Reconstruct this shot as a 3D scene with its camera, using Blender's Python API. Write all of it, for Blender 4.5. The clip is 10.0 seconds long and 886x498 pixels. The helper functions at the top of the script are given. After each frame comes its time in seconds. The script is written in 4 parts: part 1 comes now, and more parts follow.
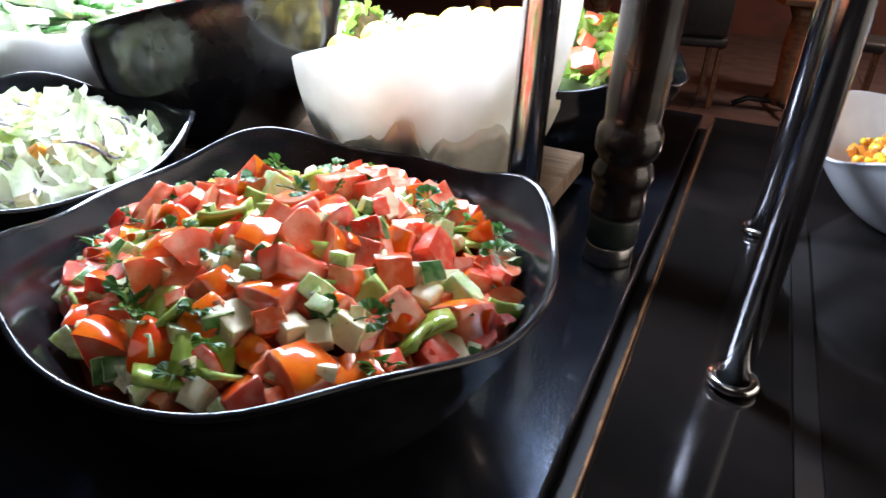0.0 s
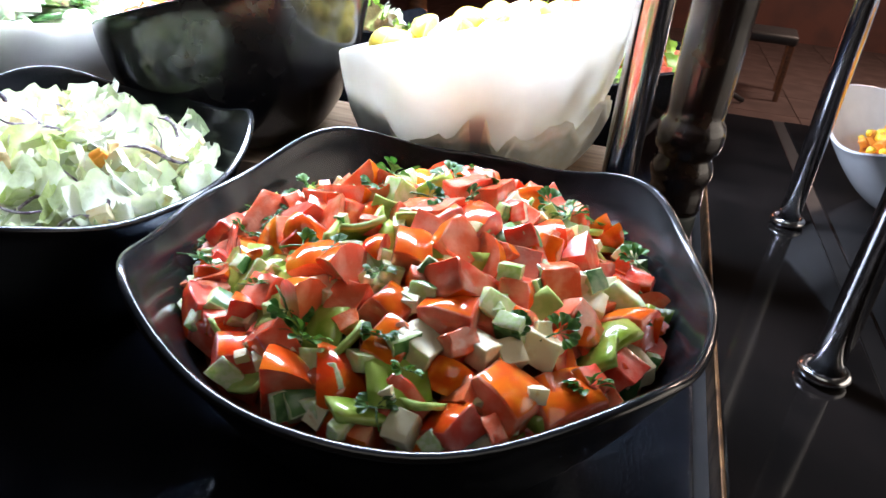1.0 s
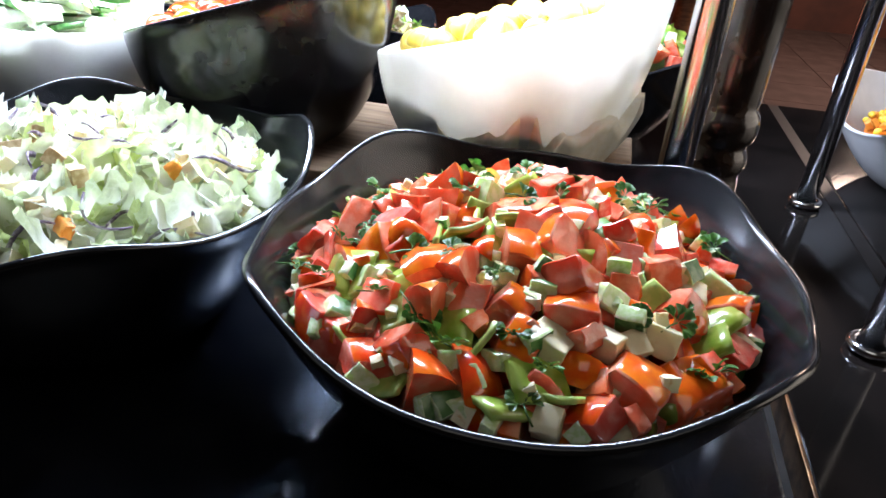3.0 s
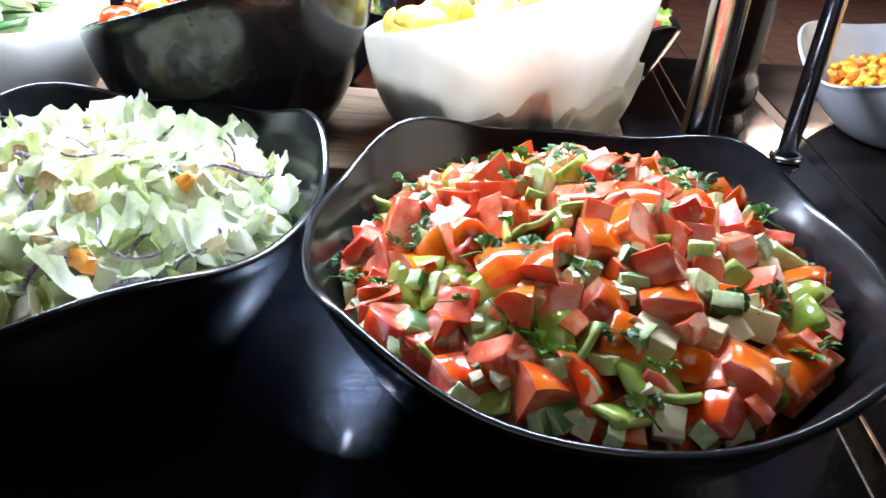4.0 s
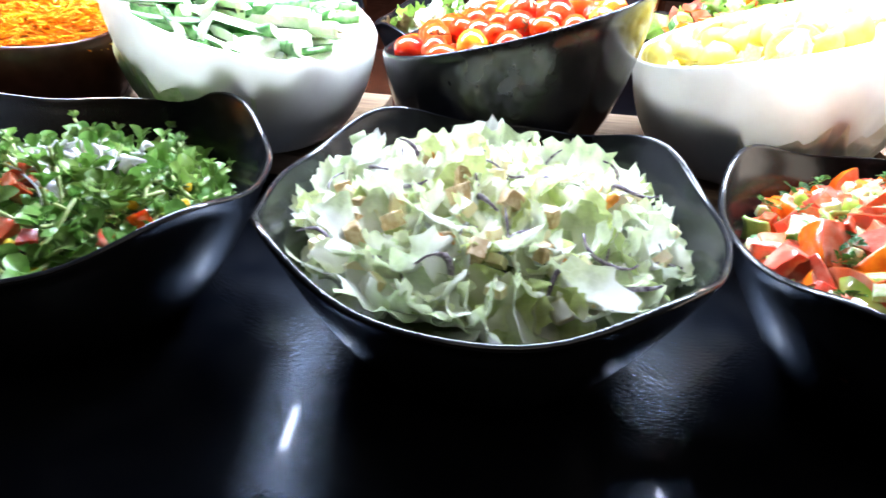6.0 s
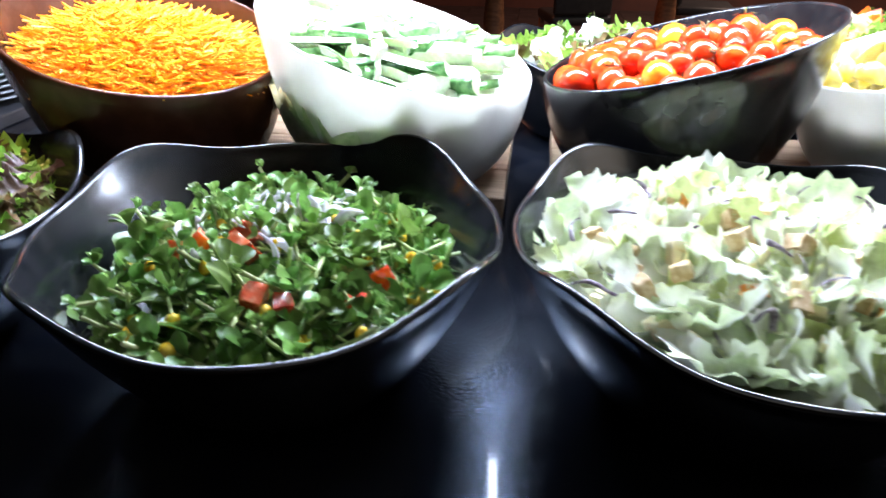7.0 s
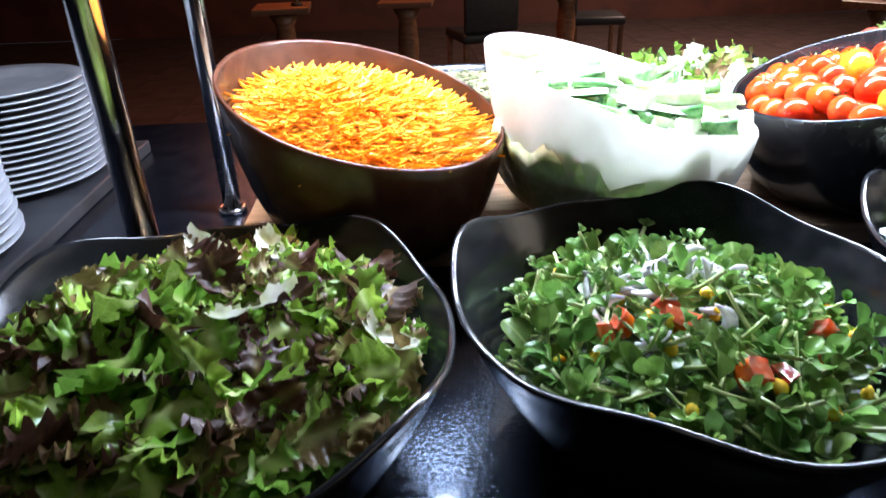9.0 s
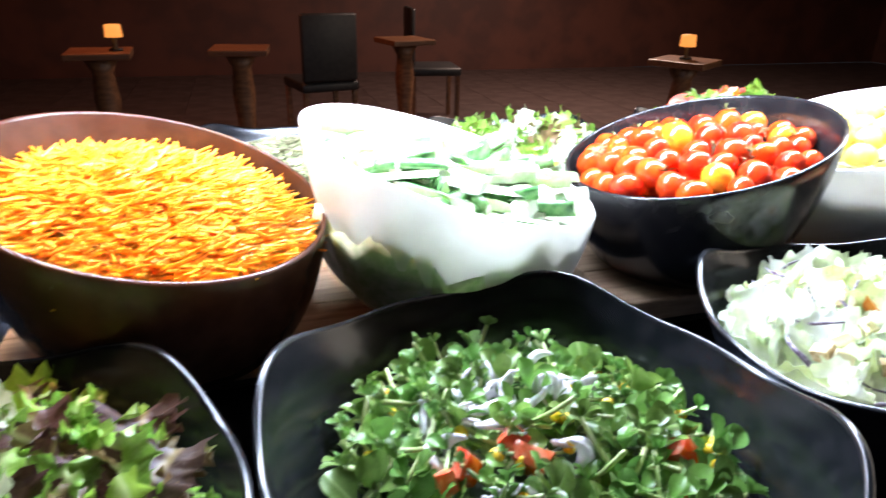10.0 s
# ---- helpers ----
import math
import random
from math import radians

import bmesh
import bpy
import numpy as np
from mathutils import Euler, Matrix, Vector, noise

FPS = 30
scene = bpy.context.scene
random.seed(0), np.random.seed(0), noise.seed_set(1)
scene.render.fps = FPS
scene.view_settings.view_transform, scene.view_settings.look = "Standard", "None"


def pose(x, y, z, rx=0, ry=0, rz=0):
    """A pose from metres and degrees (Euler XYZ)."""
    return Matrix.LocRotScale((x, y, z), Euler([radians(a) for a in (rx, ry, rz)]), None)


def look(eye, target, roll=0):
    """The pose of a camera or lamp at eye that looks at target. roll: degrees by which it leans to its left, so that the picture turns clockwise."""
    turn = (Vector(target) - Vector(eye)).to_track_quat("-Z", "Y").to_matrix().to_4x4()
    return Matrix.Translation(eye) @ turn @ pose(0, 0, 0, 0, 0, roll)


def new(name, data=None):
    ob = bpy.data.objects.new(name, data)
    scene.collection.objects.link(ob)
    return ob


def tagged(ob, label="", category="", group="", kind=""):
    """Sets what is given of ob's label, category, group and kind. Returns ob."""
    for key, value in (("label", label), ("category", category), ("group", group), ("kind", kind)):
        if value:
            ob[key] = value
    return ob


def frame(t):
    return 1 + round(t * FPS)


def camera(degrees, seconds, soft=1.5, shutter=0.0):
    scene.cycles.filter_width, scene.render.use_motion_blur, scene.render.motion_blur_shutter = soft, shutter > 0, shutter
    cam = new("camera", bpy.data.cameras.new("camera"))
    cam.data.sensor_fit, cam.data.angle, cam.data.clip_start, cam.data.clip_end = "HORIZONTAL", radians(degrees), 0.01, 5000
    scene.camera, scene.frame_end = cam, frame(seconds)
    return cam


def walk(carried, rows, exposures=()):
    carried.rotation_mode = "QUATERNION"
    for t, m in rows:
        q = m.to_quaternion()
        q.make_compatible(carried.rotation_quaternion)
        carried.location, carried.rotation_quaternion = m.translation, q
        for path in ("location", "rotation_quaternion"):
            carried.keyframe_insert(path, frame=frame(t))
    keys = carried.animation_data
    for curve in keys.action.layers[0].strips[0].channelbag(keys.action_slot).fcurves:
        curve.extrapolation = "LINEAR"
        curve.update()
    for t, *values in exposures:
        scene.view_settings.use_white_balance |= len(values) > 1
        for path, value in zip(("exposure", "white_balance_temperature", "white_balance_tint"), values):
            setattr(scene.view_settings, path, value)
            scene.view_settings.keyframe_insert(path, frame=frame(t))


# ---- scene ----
cam = camera(68.8, 10.0, shutter=0.33)
METRES, EYE = 1.2, 1.2
ROWS = [
    (0.0, 0.0, 0.0, 0.0, 1.33, -28.25, -2.48),
    (0.5, -0.0496, 0.012, -0.0041, 0.42, -27.93, -4.8),
    (1.0, -0.1027, 0.021, -0.0056, -5.26, -28.74, -4.13),
    (1.5, -0.1311, 0.0209, -0.0019, -8.63, -28.11, -3.14),
    (2.0, -0.1398, 0.0326, -0.0021, -8.5, -28.17, -3.73),
    (2.5, -0.1474, 0.0268, -0.0043, -8.94, -28.96, -3.73),
    (4.0, -0.2149, 0.0583, -0.0035, -16.51, -31.33, -1.71),
    (4.5, -0.2326, 0.0754, -0.0041, -18.97, -31.45, -2.63),
    (5.0, -0.2822, 0.078, -0.0013, -20.14, -30.96, -3.05),
    (5.5, -0.3673, 0.0848, 0.0026, -16.95, -30.18, -2.55),
    (7.0, -0.5567, 0.15, 0.0107, -16.04, -28.57, -0.41),
    (7.5, -0.6178, 0.2046, 0.019, -17.56, -28.88, -0.34),
    (8.0, -0.6812, 0.2384, 0.0198, -21.43, -28.99, -0.71),
    (8.5, -0.7781, 0.2637, 0.0231, -26.13, -28.77, 1.0),
    (9.0, -0.8183, 0.2854, 0.034, -27.89, -27.18, 1.56),
    (9.5, -0.7982, 0.3279, 0.0411, -32.62, -25.45, -0.05),
    (10.0, -0.761, 0.3388, 0.0423, -40.89, -23.43, -1.3),
]
PATH = [(t, pose(METRES * x, METRES * y, EYE + METRES * z, 90 + pitch, roll, yaw)) for t, x, y, z, yaw, pitch, roll in ROWS]
PATH += [
    (2.7, look((-0.184, 0.027, 1.199), (0.135, 1.748, 0.231), 3.8)),
    (3.8, look((-0.243, 0.056, 1.190), (0.211, 1.710, 0.161), 2.5)),
    (5.7, look((-0.471, 0.102, 1.208), (0.033, 1.749, 0.192), 3.1)),
    (6.8, look((-0.639, 0.147, 1.213), (-0.147, 1.834, 0.258), 1.4)),
]
PATH.sort(key=lambda row: row[0])
walk(cam, PATH)

# ---- light ----
world = bpy.data.worlds.new("world")
scene.world = world
world.use_nodes = True
world.node_tree.nodes["Background"].inputs[0].default_value = (0.55, 0.6, 0.7, 1)
world.node_tree.nodes["Background"].inputs[1].default_value = 0.03

# The counter's own axes: U runs along it to the right, V across it, away from the walk.
UA = Vector((0.9135, -0.4067, 0))
VA = Vector((0.4067, 0.9135, 0))
TURN_Z = -24.0
TOP = 0.90


def at(u, v, z=0.0):
    return UA * u + VA * v + Vector((0, 0, z))


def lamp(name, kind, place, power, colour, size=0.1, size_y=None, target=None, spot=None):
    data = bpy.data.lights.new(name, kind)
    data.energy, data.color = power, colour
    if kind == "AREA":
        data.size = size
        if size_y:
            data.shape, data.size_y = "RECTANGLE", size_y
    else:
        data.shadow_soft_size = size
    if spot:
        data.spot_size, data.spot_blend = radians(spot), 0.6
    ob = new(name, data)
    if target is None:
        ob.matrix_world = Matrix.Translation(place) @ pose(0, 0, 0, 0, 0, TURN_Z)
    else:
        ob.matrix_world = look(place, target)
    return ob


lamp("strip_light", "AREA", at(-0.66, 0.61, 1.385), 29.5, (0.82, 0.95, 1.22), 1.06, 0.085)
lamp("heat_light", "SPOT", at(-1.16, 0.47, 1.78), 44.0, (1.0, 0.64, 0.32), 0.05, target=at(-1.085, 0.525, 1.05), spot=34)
# Unseen fill lights, added to lift the food fronts, chrome and dining room.
lamp("room_fill", "AREA", at(-0.3, -0.7, 2.85), 4.0, (1.0, 0.95, 0.88), 1.2)
lamp("side_fill", "AREA", at(2.6, 0.9, 1.7), 38.0, (1.0, 0.88, 0.76), 3.4, 1.7, target=at(0.1, 0.6, 0.9))
lamp("dining_fill", "AREA", at(-1.8, 4.4, 2.7), 28.0, (1.0, 0.32, 0.16), 0.8)
lamp("dining_fill", "AREA", at(2.2, 5.4, 2.7), 135.0, (1.0, 0.72, 0.60), 0.8)

# ---- materials ----
def mat(name, colour, rough=0.5, metal=0.0, spec=0.5, second=None, scale=40.0, bump=0.0, bump_scale=200.0, detail=4.0,
        mix=(0.4, 0.6), coat=0.0, sss=0.0, sss_radius=(1, 0.3, 0.2), trans=0.0, rand=0.0, rough_var=0.0, sss_scale=0.01, island=False, stretch=None):
    m = bpy.data.materials.new(name)
    m.use_nodes = True
    n, l = m.node_tree.nodes, m.node_tree.links
    b = n["Principled BSDF"]
    b.inputs["Base Color"].default_value = (*colour, 1)
    b.inputs["Roughness"].default_value = rough
    b.inputs["Metallic"].default_value = metal
    b.inputs["Specular IOR Level"].default_value = spec
    b.inputs["Coat Weight"].default_value = coat
    b.inputs["Coat Roughness"].default_value = 0.08
    if sss:
        b.inputs["Subsurface Weight"].default_value = sss
        b.inputs["Subsurface Radius"].default_value = sss_radius
        b.inputs["Subsurface Scale"].default_value = sss_scale
    tc = n.new("ShaderNodeTexCoord")
    way = tc.outputs["Object"]
    if stretch:
        mp = n.new("ShaderNodeMapping")
        mp.inputs["Scale"].default_value = stretch
        l.new(way, mp.inputs["Vector"])
        way = mp.outputs["Vector"]
    out = None
    if second is not None:
        t = n.new("ShaderNodeTexNoise")
        t.inputs["Scale"].default_value, t.inputs["Detail"].default_value = scale, detail
        l.new(way, t.inputs["Vector"])
        r = n.new("ShaderNodeMapRange")
        r.inputs["From Min"].default_value, r.inputs["From Max"].default_value = mix
        l.new(t.outputs["Fac"], r.inputs["Value"])
        x = n.new("ShaderNodeMix")
        x.data_type = "RGBA"
        x.inputs["A"].default_value, x.inputs["B"].default_value = (*colour, 1), (*second, 1)
        l.new(r.outputs["Result"], x.inputs["Factor"])
        out = x.outputs["Result"]
        if rough_var:
            rr = n.new("ShaderNodeMapRange")
            rr.inputs["To Min"].default_value, rr.inputs["To Max"].default_value = rough, rough + rough_var
            l.new(t.outputs["Fac"], rr.inputs["Value"])
            l.new(rr.outputs["Result"], b.inputs["Roughness"])
    if rand:
        g = n.new("ShaderNodeNewGeometry" if island else "ShaderNodeObjectInfo")
        pick = g.outputs["Random Per Island" if island else "Random"]
        h = n.new("ShaderNodeHueSaturation")
        v = n.new("ShaderNodeMapRange")
        v.inputs["To Min"].default_value, v.inputs["To Max"].default_value = 1 - rand, 1 + rand
        l.new(pick, v.inputs["Value"])
        l.new(v.outputs["Result"], h.inputs["Value"])
        w = n.new("ShaderNodeMath")
        w.operation = "FRACT"
        k = n.new("ShaderNodeMath")
        k.operation = "MULTIPLY"
        k.inputs[1].default_value = 7.31
        l.new(pick, k.inputs[0])
        l.new(k.outputs[0], w.inputs[0])
        v2 = n.new("ShaderNodeMapRange")
        v2.inputs["To Min"].default_value, v2.inputs["To Max"].default_value = 0.5 - rand * 0.05, 0.5 + rand * 0.05
        l.new(w.outputs[0], v2.inputs["Value"])
        l.new(v2.outputs["Result"], h.inputs["Hue"])
        if out:
            l.new(out, h.inputs["Color"])
        else:
            h.inputs["Color"].default_value = (*colour, 1)
        out = h.outputs["Color"]
    if out:
        l.new(out, b.inputs["Base Color"])
    if bump:
        t2 = n.new("ShaderNodeTexNoise")
        t2.inputs["Scale"].default_value, t2.inputs["Detail"].default_value = bump_scale, 3
        l.new(way, t2.inputs["Vector"])
        bp = n.new("ShaderNodeBump")
        bp.inputs["Strength"].default_value, bp.inputs["Distance"].default_value = bump, min(0.002, 0.3 / bump_scale)
        l.new(t2.outputs["Fac"], bp.inputs["Height"])
        l.new(bp.outputs["Normal"], b.inputs["Normal"])
    if trans:
        tr = n.new("ShaderNodeBsdfTranslucent")
        if out:
            l.new(out, tr.inputs["Color"])
        else:
            tr.inputs["Color"].default_value = (*colour, 1)
        ms = n.new("ShaderNodeMixShader")
        ms.inputs[0].default_value = trans
        l.new(b.outputs[0], ms.inputs[1])
        l.new(tr.outputs[0], ms.inputs[2])
        l.new(ms.outputs[0], n["Material Output"].inputs["Surface"])
    return m


M_COUNTER = mat("black_worktop", (0.004, 0.005, 0.008), 0.12, spec=0.5, second=(0.008, 0.009, 0.012), scale=30, bump=0.52, bump_scale=330, rough_var=0.12)
M_COUNTER.node_tree.nodes["Principled BSDF"].inputs["Coat Weight"].default_value = 0.35
M_COUNTER.node_tree.nodes["Principled BSDF"].inputs["Coat Roughness"].default_value = 0.085
# Bluish gloss tint: the cold lamp's sheen is put into the material.
M_COUNTER.node_tree.nodes["Principled BSDF"].inputs["Specular Tint"].default_value = (0.58, 0.74, 1.0, 1)
M_TOP2 = mat("dark_stone", (0.009, 0.0078, 0.0072), 0.05, spec=0.5, second=(0.015, 0.012, 0.011), scale=14, bump=0.02, bump_scale=300, rough_var=0.08)
M_BOWL = mat("black_melamine", (0.006, 0.007, 0.008), 0.17, second=(0.012, 0.012, 0.014), scale=60, rough_var=0.04, bump=0.02, bump_scale=150)
# Black bowl too; the brown holds the warm light that falls on it.
M_WARMLIT = mat("warm_lit_melamine", (0.072, 0.027, 0.016), 0.20, second=(0.092, 0.037, 0.022), scale=50, rough_var=0.10, bump=0.03, bump_scale=300, trans=0.26)
M_BLACK = mat("black_slanted_melamine", (0.010, 0.009, 0.010), 0.14, second=(0.017, 0.015, 0.015), scale=50, rough_var=0.10, bump=0.03, bump_scale=300)
M_WHITE = mat("white_melamine", (0.88, 0.87, 0.83), 0.28, trans=0.44, second=(0.80, 0.78, 0.74), scale=18)
M_CHINA = mat("white_china", (0.62, 0.63, 0.65), 0.2, second=(0.56, 0.57, 0.59), scale=25)
M_PLATE = mat("grey_white_china", (0.46, 0.47, 0.50), 0.2, second=(0.40, 0.41, 0.44), scale=25)
M_WOOD = mat("pale_wood", (0.40, 0.28, 0.18), 0.55, second=(0.20, 0.13, 0.08), scale=9, bump=0.35, bump_scale=40, stretch=(1.5, 14, 14), mix=(0.35, 0.7))
M_POST = mat("dark_turned_wood", (0.016, 0.010, 0.008), 0.25, second=(0.05, 0.026, 0.014), scale=35, mix=(0.5, 0.75), bump=0.08, bump_scale=90, coat=0.4)
M_CHROME = mat("chrome", (0.80, 0.80, 0.82), 0.13, 1.0, second=(0.6, 0.6, 0.62), scale=40, rough_var=0.08)
M_FLOOR = mat("floor_tile", (0.085, 0.058, 0.052), 0.35, second=(0.058, 0.038, 0.034), scale=5, rough_var=0.2, bump=0.03)
M_WALL = mat("dark_red_wall", (0.10, 0.034, 0.022), 0.6, second=(0.065, 0.024, 0.017), scale=3, bump=0.08, bump_scale=60)
M_JOINT = mat("joint_strip", (0.012, 0.010, 0.009), 0.4, second=(0.018, 0.015, 0.014), scale=50)
M_STEEL = mat("brushed_steel", (0.42, 0.41, 0.40), 0.32, 1.0, second=(0.3, 0.29, 0.28), scale=60, stretch=(1, 1, 20))
M_BRASS = mat("worn_bronze", (0.30, 0.17, 0.08), 0.30, 0.9, second=(0.12, 0.07, 0.04), scale=60, rough_var=0.2)
M_BAND = mat("green_band", (0.02, 0.03, 0.026), 0.5, second=(0.012, 0.018, 0.016), scale=80)
M_BOARD = mat("dark_board", (0.045, 0.045, 0.05), 0.45, second=(0.03, 0.03, 0.034), scale=25, bump=0.05)
M_TABLE = mat("brown_wood", (0.22, 0.10, 0.045), 0.4, second=(0.13, 0.055, 0.025), scale=6, stretch=(1, 8, 8))
M_IRON = mat("black_iron", (0.012, 0.012, 0.013), 0.5, second=(0.02, 0.019, 0.019), scale=30)
M_GLOW = mat("amber_shade", (0.30, 0.12, 0.04), 0.6)
M_GLOW.node_tree.nodes["Principled BSDF"].inputs["Emission Color"].default_value = (1.0, 0.34, 0.07, 1)
M_GLOW.node_tree.nodes["Principled BSDF"].inputs["Emission Strength"].default_value = 1.2
M_CEIL = mat("dark_ceiling", (0.05, 0.045, 0.042), 0.8, second=(0.04, 0.036, 0.034), scale=4)


# ---- mesh helpers ----
def mesh(name, bm, material, smooth=True):
    me = bpy.data.meshes.new(name)
    bmesh.ops.recalc_face_normals(bm, faces=bm.faces)
    bm.to_mesh(me)
    bm.free()
    for m in (material if isinstance(material, (list, tuple)) else [material]):
        me.materials.append(m)
    if smooth:
        for p in me.polygons:
            p.use_smooth = True
    return me


def part(name, bm, material, parent, label="", smooth=True):
    ob = new(name, mesh(name, bm, material, smooth))
    ob.parent = parent
    return tagged(ob, label) if label else ob


def thing(name, place, label, category, group="", kind="", rz=TURN_Z):
    ob = new(name)
    ob.empty_display_size = 0.02
    ob.matrix_world = Matrix.Translation(place) @ pose(0, 0, 0, 0, 0, rz)
    return tagged(ob, label, category, group, kind)


def box(bm, x0, x1, y0, y1, z0, z1, bevel=0.0):
    m = Matrix.Translation(((x0 + x1) / 2, (y0 + y1) / 2, (z0 + z1) / 2)) @ Matrix.Diagonal((x1 - x0, y1 - y0, z1 - z0, 1))
    r = bmesh.ops.create_cube(bm, size=1, matrix=m)
    if bevel:
        es = list({e for v in r["verts"] for e in v.link_edges})
        bmesh.ops.bevel(bm, geom=es, offset=bevel, segments=2, affect="EDGES", profile=0.5)
    return bm


def lathe(bm, profile, steps=40, place=Vector((0, 0, 0))):
    """Turns (radius, height) pairs about z; closes ends of zero radius."""
    rings = []
    for r, z in profile:
        if r < 1e-6:
            rings.append([bm.verts.new(place + Vector((0, 0, z)))])
        else:
            rings.append([bm.verts.new(place + Vector((r * math.cos(2 * math.pi * i / steps), r * math.sin(2 * math.pi * i / steps), z))) for i in range(steps)])
    for a, b in zip(rings, rings[1:]):
        for i in range(steps):
            j = (i + 1) % steps
            if len(a) == 1 and len(b) == 1:
                continue
            if len(a) == 1:
                bm.faces.new((a[0], b[j], b[i]))
            elif len(b) == 1:
                bm.faces.new((a[i], a[j], b[0]))
            else:
                bm.faces.new((a[i], a[j], b[j], b[i]))
    return bm


def tube(bm, pts, r, steps=12):
    """A round rod along the points, with closed ends."""
    pts = [Vector(p) for p in pts]
    prev = None
    for i, p in enumerate(pts):
        d = (pts[min(i + 1, len(pts) - 1)] - pts[max(i - 1, 0)]).normalized()
        s = d.orthogonal().normalized() if abs(d.z) < 0.99 else Vector((1, 0, 0))
        w = d.cross(s)
        ring = [bm.verts.new(p + r * (math.cos(2 * math.pi * k / steps) * s + math.sin(2 * math.pi * k / steps) * w)) for k in range(steps)]
        if prev:
            for k in range(steps):
                bm.faces.new((prev[k], prev[(k + 1) % steps], ring[(k + 1) % steps], ring[k]))
        else:
            bm.faces.new(ring[::-1])
        prev = ring
    bm.faces.new(prev)
    return bm


# ---- room ----
def structure(name, bm, material, label, category, smooth=False):
    ob = new(name, mesh(name, bm, material, smooth))
    ob.matrix_world = pose(0, 0, 0, 0, 0, TURN_Z)
    return tagged(ob, label, category, kind="structure")


def slab(name, u0, u1, v0, v1, z0, z1, material, label, category):
    return structure(name, box(bmesh.new(), u0, u1, v0, v1, z0, z1), material, label, category)


floor = slab("floor", -9, 9, -4, 8.5, -0.1, -0.006, M_FLOOR, "dark brown glossy tiled restaurant floor", "floor")
slab("ceiling", -9, 9, -4, 8.5, 3.0, 3.1, M_CEIL, "dark plain ceiling", "ceiling")
slab("wall_north", -9, 9, 8.5, 8.65, 0, 3, M_WALL, "dark red-brown painted wall of the dining room", "wall")
slab("wall_south", -9, 9, -4.15, -4, 0, 3, M_WALL, "dark red-brown painted wall", "wall")
slab("wall_west", -9.15, -9, -4.15, 8.65, 0, 3, M_WALL, "dark red-brown painted wall", "wall")
slab("wall_east", 9, 9.15, -4.15, 8.65, 0, 3, M_WALL, "dark red-brown painted wall", "wall")

# ---- the buffet counter ----
SEAM = -0.034
buffet = thing("buffet_counter", at(0, 0, 0), "long black glossy buffet counter island", "counter")
part("worktop", box(bmesh.new(), -2.6, SEAM - 0.014, 0.06, 1.17, TOP - 0.04, TOP, 0.003), M_COUNTER, buffet, "black textured glossy worktop", False)
part("base", box(bmesh.new(), -2.58, SEAM - 0.02, 0.12, 1.11, 0.0, TOP - 0.041), M_POST, buffet, "", False)
side = thing("side_counter", at(0, 0, 0), "dark polished stone counter joined to the buffet", "counter")
for u0, u1 in ((SEAM + 0.004, 0.0855), (0.1025, 0.60), (0.617, 1.4)):
    part("worktop_slab", box(bmesh.new(), u0, u1, 0.06, 1.17, TOP - 0.04, TOP - 0.001, 0.002), M_TOP2, side, "", False)
for u0, u1 in ((0.0860, 0.1020), (0.6005, 0.6165)):
    part("joint_strip", box(bmesh.new(), u0, u1, 0.06, 1.17, TOP - 0.04, TOP - 0.0022), M_JOINT, side, "dull grey joint strip", False)
part("seam_filler", box(bmesh.new(), SEAM - 0.0135, SEAM + 0.0005, 0.065, 1.165, TOP - 0.05, TOP - 0.022), M_IRON, side, "black sunken seam between the counters", False)
part("edge_bead", box(bmesh.new(), SEAM + 0.0007, SEAM + 0.0037, 0.06, 1.172, TOP - 0.05, TOP + 0.0012, 0.001), M_BRASS, side, "thin worn bronze edge bead", False)
part("base", box(bmesh.new(), SEAM + 0.02, 1.38, 0.12, 1.11, 0.0, TOP - 0.041), M_POST, side, "", False)


def skin_rings(bm, rings):
    for a, b in zip(rings, rings[1:]):
        n = max(len(a), len(b))
        for i in range(n):
            j = (i + 1) % n
            if len(a) == 1:
                bm.faces.new((a[0], b[j], b[i]))
            elif len(b) == 1:
                bm.faces.new((a[i], a[j], b[0]))
            else:
                bm.faces.new((a[i], a[j], b[j], b[i]))
    return bm


def square_bowl_mesh(bm, R=0.1599, H=0.1196, base=0.074, wave=(0.0155, 0.0058, 0.0087, 0.0028), wall=0.0042, steps=96, oval=0.0189, ears=0.0):
    """A rounded-square bowl with a waved rim, high at its four corners."""
    a4, a8, z4, z8 = wave
    n = 14

    def ring(s, inset, lift):
        vs = []
        for k in range(steps):
            a = 2 * math.pi * k / steps
            rr = R * (1 + a4 * math.cos(4 * a) + a8 * math.cos(8 * a) - oval * math.cos(2 * a + 1.01))
            zz = H + z4 * math.cos(4 * a) + z8 * math.cos(8 * a) + ears * math.cos(2 * a + 1.4)
            w = s ** 0.78
            r = rr * w + base * (1 - w) - inset
            vs.append(bm.verts.new((r * math.cos(a), r * math.sin(a), zz * s ** 1.25 + lift)))
        return vs
    rings = [[bm.verts.new((0, 0, 0.002))], ring(0.0, 0.010, 0.002), ring(0.0, 0.006, 0.0)]
    rings += [ring(i / n, 0.0, 0.0) for i in range(1, n + 1)]
    rings += [ring(1.0, -0.0010, 0.0008), ring(1.0, -0.0010, 0.0020), ring(1.0, 0.0002, 0.0030), ring(1.0, wall * 0.5, 0.0034), ring(1.0, wall * 0.85, 0.0024)]
    rings += [ring(i / n, wall, 0.0004 if i == n else 0.003) for i in range(n, 0, -1)]
    rings.append([bm.verts.new((0, 0, 0.006))])
    return skin_rings(bm, rings)


